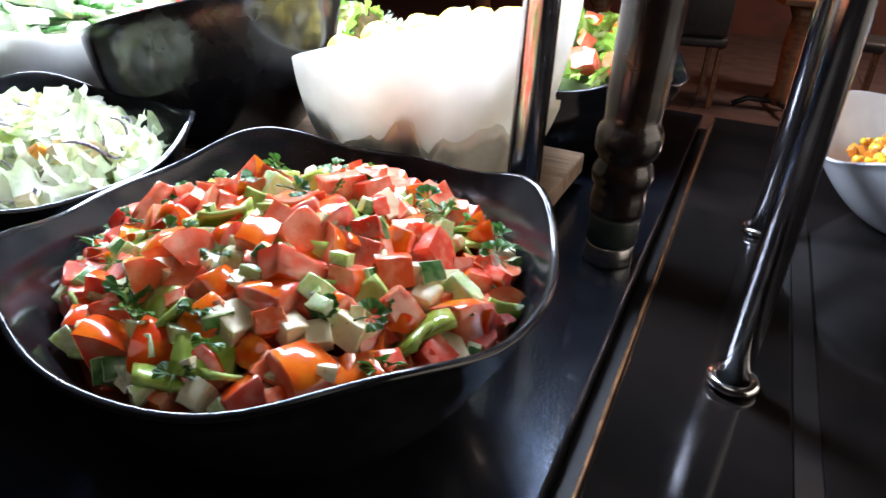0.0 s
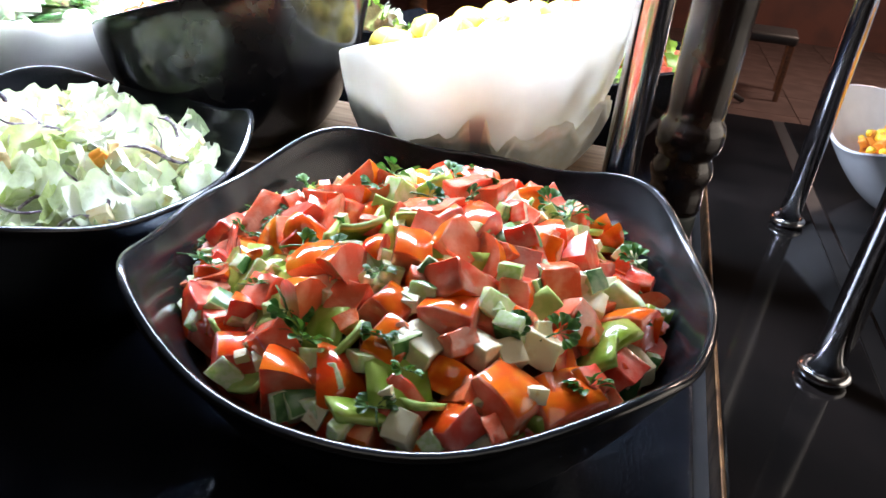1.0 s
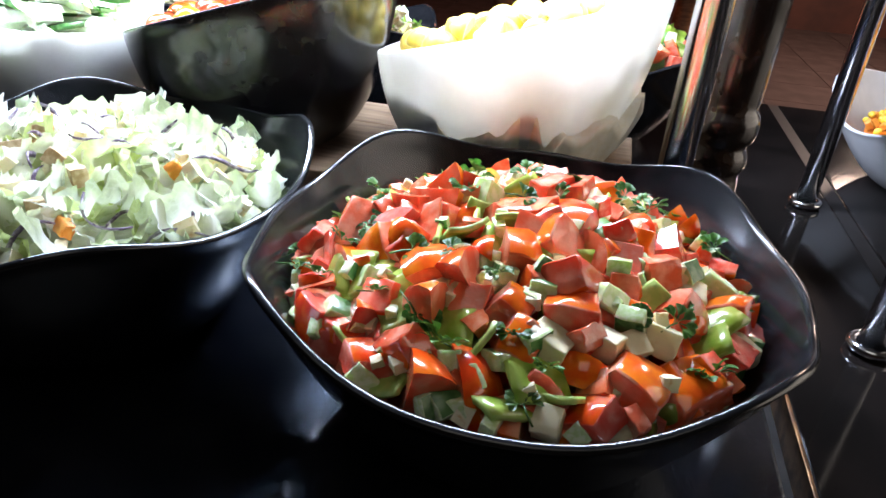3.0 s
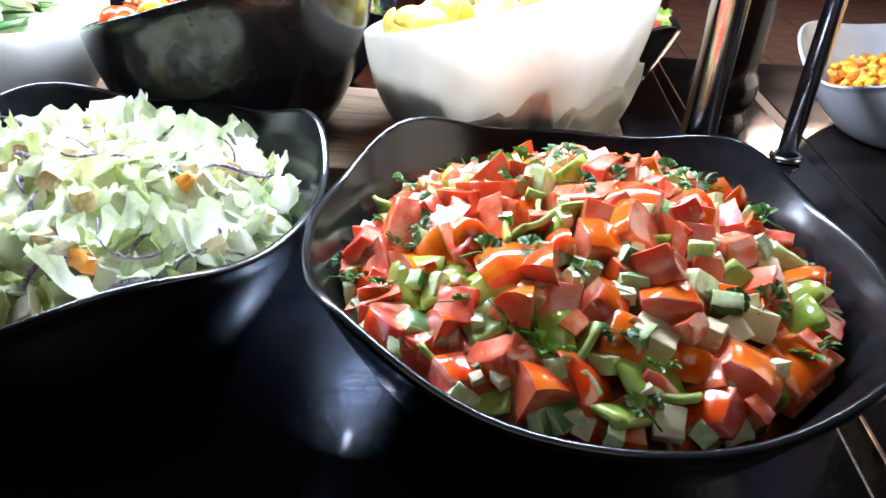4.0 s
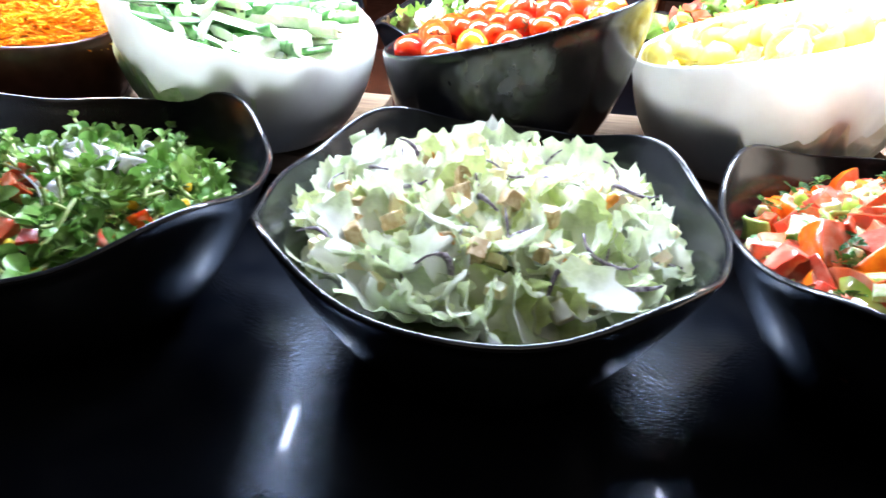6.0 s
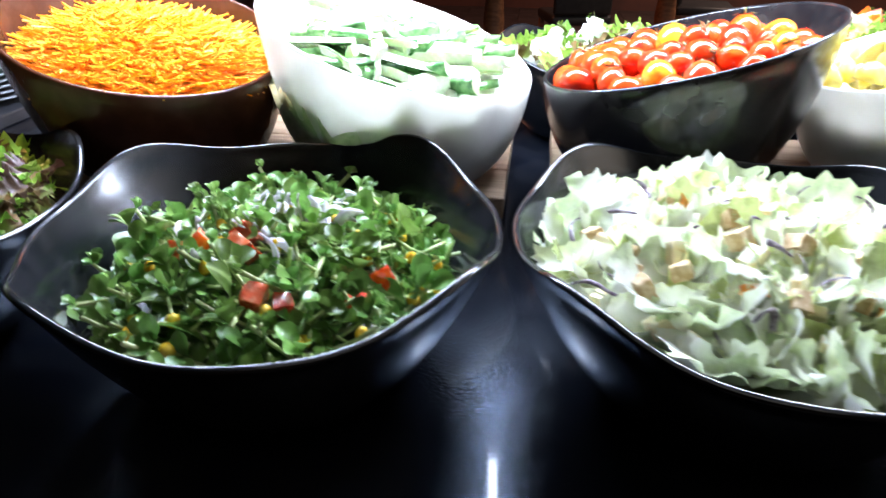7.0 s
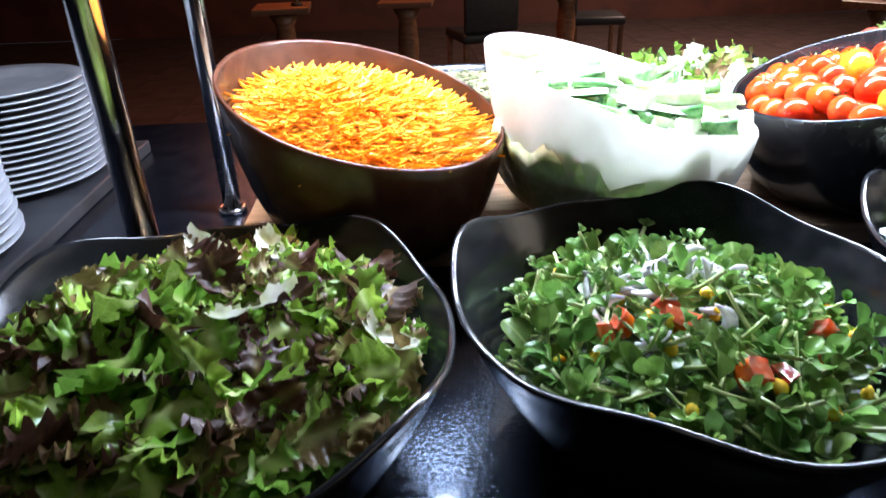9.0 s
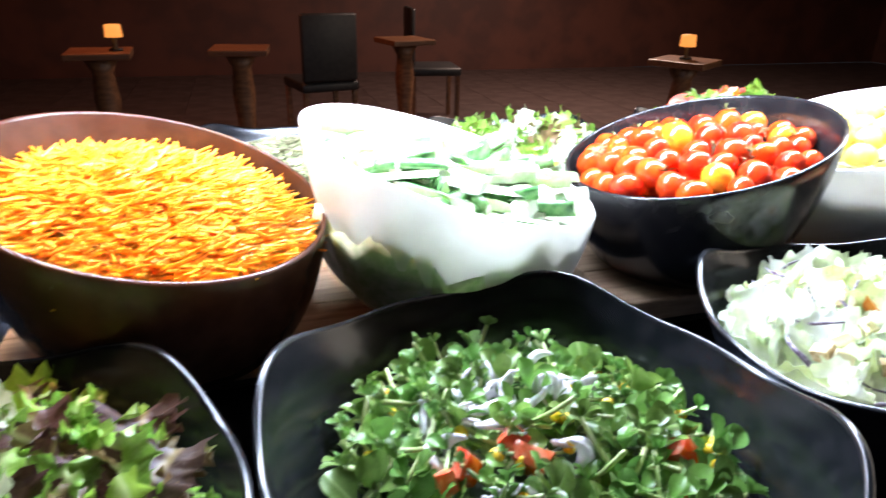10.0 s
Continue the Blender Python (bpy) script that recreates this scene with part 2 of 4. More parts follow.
BOWLS = {"tomato": (-0.0866, 0.3507, 0.4038), "lettuce": (-0.3697, 0.481, 0.2797), "purslane": (-0.6683, 0.5965, 0.6502), "mixed": (-0.9655, 0.7066, 0.4828)}
SAYS = {"tomato": "filled with chopped tomato salad", "lettuce": "filled with pale lettuce salad", "purslane": "half filled with green purslane salad", "mixed": "heaped with mixed green leaves"}
bowl_me = mesh("bowl", square_bowl_mesh(bmesh.new()), M_BOWL)
for key, (x, y, th) in BOWLS.items():
    ob = new("salad_bowl", bowl_me)
    ob.matrix_world = pose(x, y, TOP, 0, 0, math.degrees(th))
    tagged(ob, "black glossy wavy square bowl " + SAYS[key], "bowl", "black bowls along the counter")
# the row that faces the other side of the island
FAR = {"tomato": (-0.22, 0.88), "oakleaf": (-0.60, 0.87), "grain": (-0.94, 0.88)}
for key, (u, v) in FAR.items():
    ob = new("salad_bowl", bowl_me)
    ob.matrix_world = Matrix.Translation(at(u, v, TOP)) @ pose(0, 0, 0, 0, 0, 20)
    tagged(ob, "black glossy wavy square bowl on the counter's other side", "bowl", "black bowls along the counter")


def slant_bowl_mesh(bm, R=0.137, drop=0.14, tilt=0.27, wall=0.0045, flutes=0.0, steps=96):
    """A round bowl cut by a slanting plane; its rim climbs along +x."""
    ang = math.atan(tilt)
    n = 18
    top_phi = radians(78)

    def ring(s, inset, lift=0.0):
        phi = top_phi * s
        w = math.sin(phi) / math.sin(top_phi)
        h = (1 - math.cos(phi)) / (1 - math.cos(top_phi))
        vs = []
        for k in range(steps):
            a = 2 * math.pi * k / steps
            rr = R - inset + flutes * math.cos(24 * a) * math.sin(math.pi * min(1, s))
            foot = Vector((0.058 * math.cos(a) - 0.008, 0.058 * math.sin(a), -drop))
            top = Vector((rr * math.cos(a) * math.cos(ang), rr * math.sin(a), rr * math.cos(a) * math.sin(ang)))
            vs.append(bm.verts.new((foot.x + (top.x - foot.x) * w, foot.y + (top.y - foot.y) * w, foot.z + (top.z - foot.z) * h + lift)))
        return vs
    rings = [[bm.verts.new((-0.008, 0, -drop + 0.001))]]
    rings += [ring(i / n, 0.0) for i in range(n + 1)]
    rings += [ring(1.0, 0.0005, 0.0015), ring(1.0, wall * 0.5, 0.0022), ring(1.0, wall * 0.9, 0.0015)]
    rings += [ring(i / n, wall, 0.002 * (1 - i / n)) for i in range(n, 0, -1)]
    rings.append([bm.verts.new((-0.008, 0, -drop + 0.006))])
    return skin_rings(bm, rings)


BLOCK_TOP = 0.945
SLANTS = {"lemon": (-0.0168, 0.6502, 1.0906, 0.1406, 0.2433, -0.1769), "cucumber": (-0.5233, 0.8404, 1.0883, 0.1415, -0.2374, 0.188),
          "carrot": (-0.7662, 0.9141, 1.0918, 0.1361, -0.1702, 0.2541), "cherry": (-0.2595, 0.7416, 1.0867, 0.14, 0.2571, -0.143)}
LOOKS = {"lemon": (M_WHITE, "white slant-rimmed bowl holding lemon pieces", 0.0009), "cucumber": (M_WHITE, "white slant-rimmed bowl of cucumber sticks", 0.0),
         "carrot": (M_WARMLIT, "black slant-rimmed bowl of grated carrot, warm light painted into its brown", 0.0), "cherry": (M_BLACK, "dark glossy slant-rimmed bowl of cherry tomatoes", 0.0)}
for key, (x, y, z, r, a, b) in SLANTS.items():
    m, label, fl = LOOKS[key]
    ob = new("slanted_bowl", mesh("slanted_bowl", slant_bowl_mesh(bmesh.new(), r, z - BLOCK_TOP, math.hypot(a, b), flutes=fl), m))
    ob.matrix_world = pose(x, y, z, 0, 0, math.degrees(math.atan2(b, a)))
    tagged(ob, label, "bowl", "slanted bowls on the risers")

for u0, u1 in ((-1.22, -0.7035), (-0.655, -0.15)):
    riser = thing("wooden_riser", at((u0 + u1) / 2, 0.595, TOP), "weathered pale wooden riser board on the counter", "riser", "wooden risers")
    h = (u1 - u0) / 2
    # Added block, coloured black so the gap below the board stays dark.
    part("gap_block", box(bmesh.new(), -h + 0.02, h - 0.02, -0.08, 0.12, 0.0, 0.0205, 0.002), M_IRON, riser, "black block added in the dark gap under the board", False)
    for k in range(3):
        y0 = -0.100 + k * 0.0805
        part("plank", box(bmesh.new(), -h, h, y0, y0 + 0.0795, 0.021, BLOCK_TOP - TOP, 0.002), M_WOOD, riser, "", False)

# chrome tube posts
def chrome_post(u, v, r):
    p = thing("chrome_post", at(u, v, TOP), "polished chrome tube post standing on the counter", "post", "chrome posts")
    part("pole", tube(bmesh.new(), [(0, 0, 0.001), (0, 0, 0.5), (0, 0, 1.1)], r, 28), M_CHROME, p)
    c, k = r + 0.0035, 0.0042
    prof = [(c + k * math.cos(a), 0.0043 + k * math.sin(a)) for a in [i * math.pi / 7 - math.pi / 2 for i in range(15)]]
    part("flange", lathe(bmesh.new(), prof, 40), M_CHROME, p, "rounded chrome base ring")


for u, v, r in ((-0.131, 0.434, 0.0125), (0.044, 0.428, 0.0108), (0.053, 0.716, 0.0108), (-1.268, 0.435, 0.0125), (-1.27, 0.72, 0.0115)):
    chrome_post(u, v, r)

# the turned post with its rings and metal foot
post = thing("turned_post", at(-0.080, 0.574, TOP), "dark turned wooden post with rings on a metal foot", "post")
part("foot", lathe(bmesh.new(), [(0, 0), (0.0223, 0), (0.0230, 0.002), (0.0230, 0.018), (0.0216, 0.020), (0, 0.020)], 48), M_STEEL, post, "brushed steel foot collar")
part("lower_band", lathe(bmesh.new(), [(0, 0.0202), (0.0224, 0.0202), (0.0238, 0.024), (0.0238, 0.046), (0.0224, 0.050), (0, 0.050)], 48), M_BAND, post, "dark green band")
part("shaft", lathe(bmesh.new(), [(0, 0.0502), (0.0240, 0.0502), (0.0255, 0.056), (0.0245, 0.070), (0.0235, 0.076), (0.0265, 0.082), (0.0278, 0.089), (0.0265, 0.097),
     (0.0238, 0.102), (0.0238, 0.105), (0.0280, 0.110), (0.0297, 0.118), (0.0297, 0.127), (0.0275, 0.134), (0.0243, 0.138), (0.0250, 0.146), (0.0255, 0.16),
     (0.0262, 0.25), (0.0270, 0.40), (0.0270, 0.60), (0.0240, 1.1), (0, 1.1)], 56), M_POST, post, "black-brown turned wooden shaft")

# plates on their dark board
board = thing("plate_board", at(-1.60, 0.58, TOP), "dark grey board under the plate stacks", "board")
part("board", box(bmesh.new(), -0.13, 0.132, -0.22, 0.42, 0.0, 0.020, 0.003), M_BOARD, board, "", False)


def plate_mesh():
    return mesh("plate", lathe(bmesh.new(), [(0, 0.0019), (0.0503, 0.0019), (0.0518, 0.0000), (0.0555, 0.0000), (0.0577, 0.0025), (0.0725, 0.0074), (0.0877, 0.0109), (0.0888, 0.0121), (0.0877, 0.0131),
                                             (0.0718, 0.0102), (0.0562, 0.0050), (0.0444, 0.0040), (0, 0.0040)], 64), M_PLATE)


plate_me = plate_mesh()
plate_me.transform(Matrix.Diagonal((1.35, 1.35, 1.1, 1)))
rng = random.Random(5)
for v, count in ((0.578, 14), (0.832, 15)):
    for k in range(count):
        ob = new("plate", plate_me)
        ob.matrix_world = Matrix.Translation(at(-1.594 + rng.uniform(-0.002, 0.002), v + rng.uniform(-0.002, 0.002), TOP + 0.0202 + k * 0.0090)) @ pose(0, 0, 0, 0, 0, rng.uniform(0, 90))
        tagged(ob, "round white china plate in a stack", "plate", "stacked plates")

# small white bowl of corn on the side counter
ob = new("serving_bowl", mesh("serving_bowl", square_bowl_mesh(bmesh.new(), 0.160, 0.0995, 0.074, (0.0175, 0.004, 0.0095, 0.0), 0.0045, 96, 0.0, 0.0156), M_CHINA))
CORN = Vector((0.560, 0.658, TOP))
ob.matrix_world = Matrix.Translation(CORN) @ pose(0, 0, 0, 0, 0, -51.9)
tagged(ob, "white china bowl with waved rim holding corn mix", "bowl")

# ---- dining room behind ----
def dining_table(u, v, rz, w=0.36):
    t = thing("dining_table", at(u, v, 0), "brown wooden dining table on a square pedestal", "table", "dining tables", rz=rz)
    part("tabletop", box(bmesh.new(), -w / 2, w / 2, -w / 2, w / 2, 0.71, 0.75, 0.006), M_TABLE, t, "", False)
    part("pedestal", lathe(bmesh.new(), [(0, 0.04), (0.05, 0.04), (0.07, 0.10), (0.055, 0.2), (0.075, 0.45), (0.06, 0.62), (0.1, 0.70), (0, 0.70)], 16), M_TABLE, t)
    for k in range(4):
        bm = bmesh.new()
        tube(bm, [(0.04 * math.cos(k * 1.5708), 0.04 * math.sin(k * 1.5708), 0.06), (0.2 * math.cos(k * 1.5708), 0.2 * math.sin(k * 1.5708), 0.07), (0.3 * math.cos(k * 1.5708), 0.3 * math.sin(k * 1.5708), 0.021)], 0.02, 8)
        part("foot", bm, M_IRON, t, "black iron foot")


def dining_chair(u, v, rz):
    c = thing("dining_chair", at(u, v, 0), "dark upholstered dining chair with slim wooden legs", "chair", "dining chairs", rz=rz)
    part("seat", box(bmesh.new(), -0.22, 0.22, -0.22, 0.22, 0.41, 0.48, 0.02), M_IRON, c, "black padded seat")
    part("backrest", box(bmesh.new(), -0.21, 0.21, 0.18, 0.225, 0.485, 0.95, 0.018), M_IRON, c, "black padded backrest")
    for x in (-0.19, 0.19):
        for y in (-0.19, 0.19):
            part("leg", box(bmesh.new(), x - 0.018, x + 0.018, y - 0.018, y + 0.018, 0.0, 0.409, 0.004), M_TABLE, c, "", False)


for u, v, rz in ((-1.80, 4.5, -20), (-0.98, 4.6, -30), (0.25, 5.1, -10), (1.76, 3.67, 10)):
    dining_table(u, v, rz)
for u, v, rz in ((-0.42, 5.0, 170), (0.62, 5.6, 60)):
    dining_chair(u, v, rz)
# table lamps that glow in the dining room
for u, v in ((1.76, 3.67), (-1.70, 4.47)):
    l = thing("table_lamp", at(u, v, 0.75), "small amber table light on a dining table", "lamp", "table lamps")
    part("base", lathe(bmesh.new(), [(0, 0), (0.04, 0), (0.035, 0.015), (0.012, 0.02), (0.012, 0.08), (0, 0.08)], 20), M_IRON, l)
    part("shade", lathe(bmesh.new(), [(0, 0.0802), (0.05, 0.0802), (0.045, 0.15), (0, 0.155)], 20), M_GLOW, l, "glowing amber shade")

# ---- food materials ----
def leaf_mat(name, blade, rib, half, rough=0.28, trans=0.3, rand=0.2, spread=(0.15, 1.0), fine=170.0, bump=0.4):
    """A leaf whose pale rib along y fades into the blade, with cell-like veins."""
    m = mat(name, blade, rough, second=tuple(0.72 * c for c in blade), scale=110, mix=(0.42, 0.66), rand=rand, trans=trans, bump=bump, bump_scale=300, stretch=(1, 1, 1))
    n, l = m.node_tree.nodes, m.node_tree.links
    tc = n.new("ShaderNodeTexCoord")
    xyz = n.new("ShaderNodeSeparateXYZ")
    l.new(tc.outputs["Object"], xyz.inputs[0])
    away = n.new("ShaderNodeMath")
    away.operation = "ABSOLUTE"
    l.new(xyz.outputs["X"], away.inputs[0])
    wob = n.new("ShaderNodeTexNoise")
    wob.inputs["Scale"].default_value, wob.inputs["Detail"].default_value = 70.0, 4.0
    l.new(tc.outputs["Object"], wob.inputs["Vector"])
    add = n.new("ShaderNodeMath")
    add.operation, add.inputs[1].default_value = "MULTIPLY_ADD", half * 1.6
    l.new(wob.outputs["Fac"], add.inputs[0])
    l.new(away.outputs[0], add.inputs[2])
    span = n.new("ShaderNodeMapRange")
    span.interpolation_type = "SMOOTHSTEP"
    span.inputs["From Min"].default_value, span.inputs["From Max"].default_value = half * (0.8 + spread[0]), half * (0.8 + spread[1])
    l.new(add.outputs[0], span.inputs["Value"])
    vein = n.new("ShaderNodeTexVoronoi")
    vein.feature = "DISTANCE_TO_EDGE"
    vein.inputs["Scale"].default_value = fine
    l.new(tc.outputs["Object"], vein.inputs["Vector"])
    thin = n.new("ShaderNodeMapRange")
    thin.inputs["From Min"].default_value, thin.inputs["From Max"].default_value = 0.0, 0.09
    thin.inputs["To Min"].default_value = 0.86
    l.new(vein.outputs["Distance"], thin.inputs["Value"])
    both = n.new("ShaderNodeMath")
    both.operation = "MULTIPLY"
    l.new(span.outputs["Result"], both.inputs[0])
    l.new(thin.outputs["Result"], both.inputs[1])
    hue = next(k for k in n if k.bl_idname == "ShaderNodeHueSaturation")
    blend = n.new("ShaderNodeMix")
    blend.data_type = "RGBA"
    blend.inputs["A"].default_value = (*rib, 1)
    l.new(both.outputs[0], blend.inputs["Factor"])
    l.new(hue.outputs["Color"], blend.inputs["B"])
    l.new(blend.outputs["Result"], n["Principled BSDF"].inputs["Base Color"])
    l.new(blend.outputs["Result"], next(k for k in n if k.bl_idname == "ShaderNodeBsdfTranslucent").inputs["Color"])
    return m



F_SKIN = mat("tomato_skin", (0.74, 0.075, 0.008), 0.14, second=(0.84, 0.17, 0.012), scale=70, rand=0.16, sss=0.15, sss_radius=(1, 0.2, 0.1), coat=0.5, bump=0.06, bump_scale=300)
F_FLESH = mat("tomato_flesh", (0.77, 0.130, 0.060), 0.18, second=(0.88, 0.36, 0.24), scale=75, mix=(0.45, 0.70), rand=0.18, bump=0.35, bump_scale=420, sss=0.3, sss_radius=(1, 0.25, 0.15), coat=0.6)
F_PEPPER = mat("green_pepper", (0.30, 0.46, 0.05), 0.15, second=(0.48, 0.58, 0.12), scale=90, rand=0.3, coat=0.6, trans=0.18, bump=0.15, bump_scale=300)
F_PITH = mat("pepper_inside", (0.50, 0.60, 0.16), 0.35, second=(0.40, 0.55, 0.12), scale=180, rand=0.2, trans=0.15, bump=0.15, bump_scale=500)
F_CHEESE = mat("white_cheese", (0.82, 0.72, 0.47), 0.42, second=(0.70, 0.48, 0.22), scale=150, mix=(0.55, 0.74), rand=0.12, bump=0.25, bump_scale=720, sss=0.2, sss_radius=(1, 0.8, 0.5))
F_CUKE = mat("cucumber_flesh", (0.54, 0.68, 0.30), 0.2, second=(0.70, 0.78, 0.50), scale=240, rand=0.16, bump=0.15, bump_scale=900, sss=0.25, sss_radius=(0.7, 1, 0.4), coat=0.3)
F_RIND = mat("cucumber_skin", (0.06, 0.18, 0.045), 0.25, second=(0.16, 0.32, 0.11), scale=120, rand=0.25, stretch=(1, 1, 0.2), bump=0.15, bump_scale=500)
F_PARSLEY = mat("parsley", (0.035, 0.13, 0.015), 0.4, second=(0.08, 0.22, 0.03), scale=270, rand=0.35, trans=0.2, bump=0.15, bump_scale=500)
F_LETTUCE = leaf_mat("pale_lettuce", (0.67, 0.77, 0.46), (0.93, 0.94, 0.88), 0.020, 0.20, 0.34, 0.20, (0.1, 1.3))
F_TENDER = leaf_mat("yellow_green_lettuce", (0.58, 0.66, 0.27), (0.86, 0.87, 0.66), 0.012, 0.20, 0.38, 0.22)
F_PALE = leaf_mat("lettuce_rib", (0.78, 0.83, 0.52), (0.92, 0.92, 0.80), 0.012, 0.24, 0.30, 0.10)
F_PURPLE = mat("red_cabbage", (0.12, 0.075, 0.13), 0.28, second=(0.50, 0.44, 0.52), scale=150, mix=(0.45, 0.62), rand=0.3, trans=0.12, bump=0.15, bump_scale=500)
F_CARROT = mat("carrot", (0.93, 0.34, 0.012), 0.34, second=(0.98, 0.62, 0.08), scale=180, rand=0.16, island=True, sss=0.15, sss_radius=(1, 0.4, 0.1), trans=0.35, bump=0.15, bump_scale=500)
F_CARROT1 = mat("carrot_piece", (0.80, 0.26, 0.03), 0.35, second=(0.86, 0.36, 0.06), scale=180, rand=0.1, bump=0.15, bump_scale=500)
F_PURSLANE = leaf_mat("purslane_leaf", (0.155, 0.295, 0.060), (0.33, 0.45, 0.16), 0.0016, 0.30, 0.25, 0.42, (0.0, 1.2), 420.0, 0.25)
F_STEM = mat("purslane_stem", (0.40, 0.52, 0.17), 0.30, second=(0.56, 0.62, 0.30), scale=150, rand=0.2, trans=0.12, bump=0.15, bump_scale=500)
F_ONION = mat("white_onion", (0.84, 0.82, 0.84), 0.25, second=(0.66, 0.56, 0.66), scale=135, mix=(0.5, 0.7), trans=0.25, bump=0.15, bump_scale=500)
F_CORN = mat("corn", (0.82, 0.48, 0.03), 0.22, second=(0.88, 0.60, 0.09), scale=270, rand=0.15, sss=0.2, sss_radius=(1, 0.6, 0.1), bump=0.15, bump_scale=500)
F_GREEN = leaf_mat("green_leaf", (0.26, 0.45, 0.06), (0.60, 0.70, 0.28), 0.0050, 0.26, 0.32, 0.45, (0.0, 1.5), 210.0, 0.5)
F_BRONZE = leaf_mat("bronze_leaf", (0.20, 0.13, 0.050), (0.42, 0.45, 0.16), 0.0045, 0.30, 0.22, 0.35, (0.0, 1.5), 210.0, 0.5)
F_RED = leaf_mat("red_oakleaf", (0.060, 0.022, 0.014), (0.20, 0.14, 0.05), 0.003, 0.46, 0.18, 0.35, (0.0, 1.6), 230.0, 0.5)
F_CHERRY = mat("cherry_tomato", (0.60, 0.030, 0.005), 0.16, second=(0.68, 0.07, 0.008), scale=60, rand=0.10, coat=0.3, sss=0.12, sss_radius=(1, 0.2, 0.1))
F_AMBER = mat("ripening_tomato", (0.80, 0.26, 0.015), 0.12, second=(0.70, 0.12, 0.012), scale=75, rand=0.15, coat=0.4)
F_CALYX = mat("tomato_calyx", (0.14, 0.16, 0.04), 0.6, second=(0.20, 0.15, 0.06), scale=240)
F_LEMON = mat("lemon_rind", (0.80, 0.62, 0.10), 0.30, second=(0.84, 0.70, 0.16), scale=90, rand=0.1, bump=0.15, bump_scale=900, sss=0.2, sss_radius=(1, 0.8, 0.2))
F_PULP = mat("lemon_pulp", (0.82, 0.74, 0.36), 0.22, second=(0.86, 0.82, 0.58), scale=330, rand=0.06, bump=0.3, bump_scale=900, trans=0.15, coat=0.3)
F_PITHW = mat("lemon_pith", (0.86, 0.84, 0.70), 0.5, second=(0.82, 0.78, 0.60), scale=150, bump=0.15, bump_scale=500)
F_GRAIN = mat("bulgur", (0.42, 0.36, 0.22), 0.5, second=(0.30, 0.36, 0.16), scale=180, rand=0.4, island=True, bump=0.15, bump_scale=500)
F_CRUST = mat("toasted_bread", (0.52, 0.34, 0.16), 0.6, second=(0.72, 0.56, 0.34), scale=200, bump=0.4, bump_scale=400)
# Darker than its leaves: shade between the loose pieces is in this colour.
F_SHADEBED = mat("shaded_salad_bed", (0.05, 0.09, 0.02), 0.5, second=(0.05, 0.06, 0.02), scale=120, bump=0.3, bump_scale=270)
F_BEDRED = mat("tomato_bed", (0.32, 0.05, 0.025), 0.4, second=(0.20, 0.06, 0.02), scale=180, bump=0.4, bump_scale=360)
F_BEDPALE = mat("lettuce_bed", (0.34, 0.42, 0.16), 0.5, second=(0.22, 0.30, 0.09), scale=150, bump=0.3, bump_scale=270)
F_BEDCUKE = mat("cucumber_bed", (0.62, 0.67, 0.50), 0.4, second=(0.44, 0.54, 0.32), scale=120, bump=0.3, bump_scale=270)
F_STICK = mat("cucumber_stick_flesh", (0.66, 0.76, 0.50), 0.2, second=(0.76, 0.83, 0.62), scale=200, rand=0.10, bump=0.15, bump_scale=700, sss=0.25, sss_radius=(0.7, 1, 0.4), coat=0.3)
F_BEDORANGE = mat("carrot_bed", (0.80, 0.24, 0.012), 0.5, second=(0.70, 0.18, 0.01), scale=270, bump=0.5, bump_scale=600)


# ---- food shapes ----
def chunk(rng, size, materials, bulge=0.35, stretch=(1, 1, 0.75), taper=0.30, soft=0.035):
    """A cut block with one rounded skin side (second material)."""
    bm = bmesh.new()
    bmesh.ops.create_cube(bm, size=1)
    bmesh.ops.subdivide_edges(bm, edges=bm.edges[:], cuts=2, use_grid_fill=True)
    k = [rng.uniform(-taper, taper) for _ in range(6)]
    for v in bm.verts:
        p = v.co.copy()
        if p.z > 0.4:
            p.z += bulge * (0.5 - (p.x ** 2 + p.y ** 2))
        v.co = Vector(((p.x * (1 + k[0] * p.y + k[3] * p.z)) * stretch[0], (p.y * (1 + k[1] * p.x + k[4] * p.z)) * stretch[1], (p.z * (1 + k[2] * p.x + k[5] * p.y)) * stretch[2]))
        v.co += Vector((rng.uniform(-0.04, 0.04), rng.uniform(-0.04, 0.04), rng.uniform(-0.04, 0.04)))
        v.co *= size
    bm.normal_update()
    for f in bm.faces:
        f.material_index = 1 if f.normal.z > 0.55 else 0
    es = [e for e in bm.edges if e.calc_face_angle(0) > 0.7]
    bmesh.ops.bevel(bm, geom=es, offset=size * soft, segments=1, affect="EDGES")
    me = mesh("chunk", bm, materials)
    me.set_sharp_from_angle(angle=radians(42))
    return me


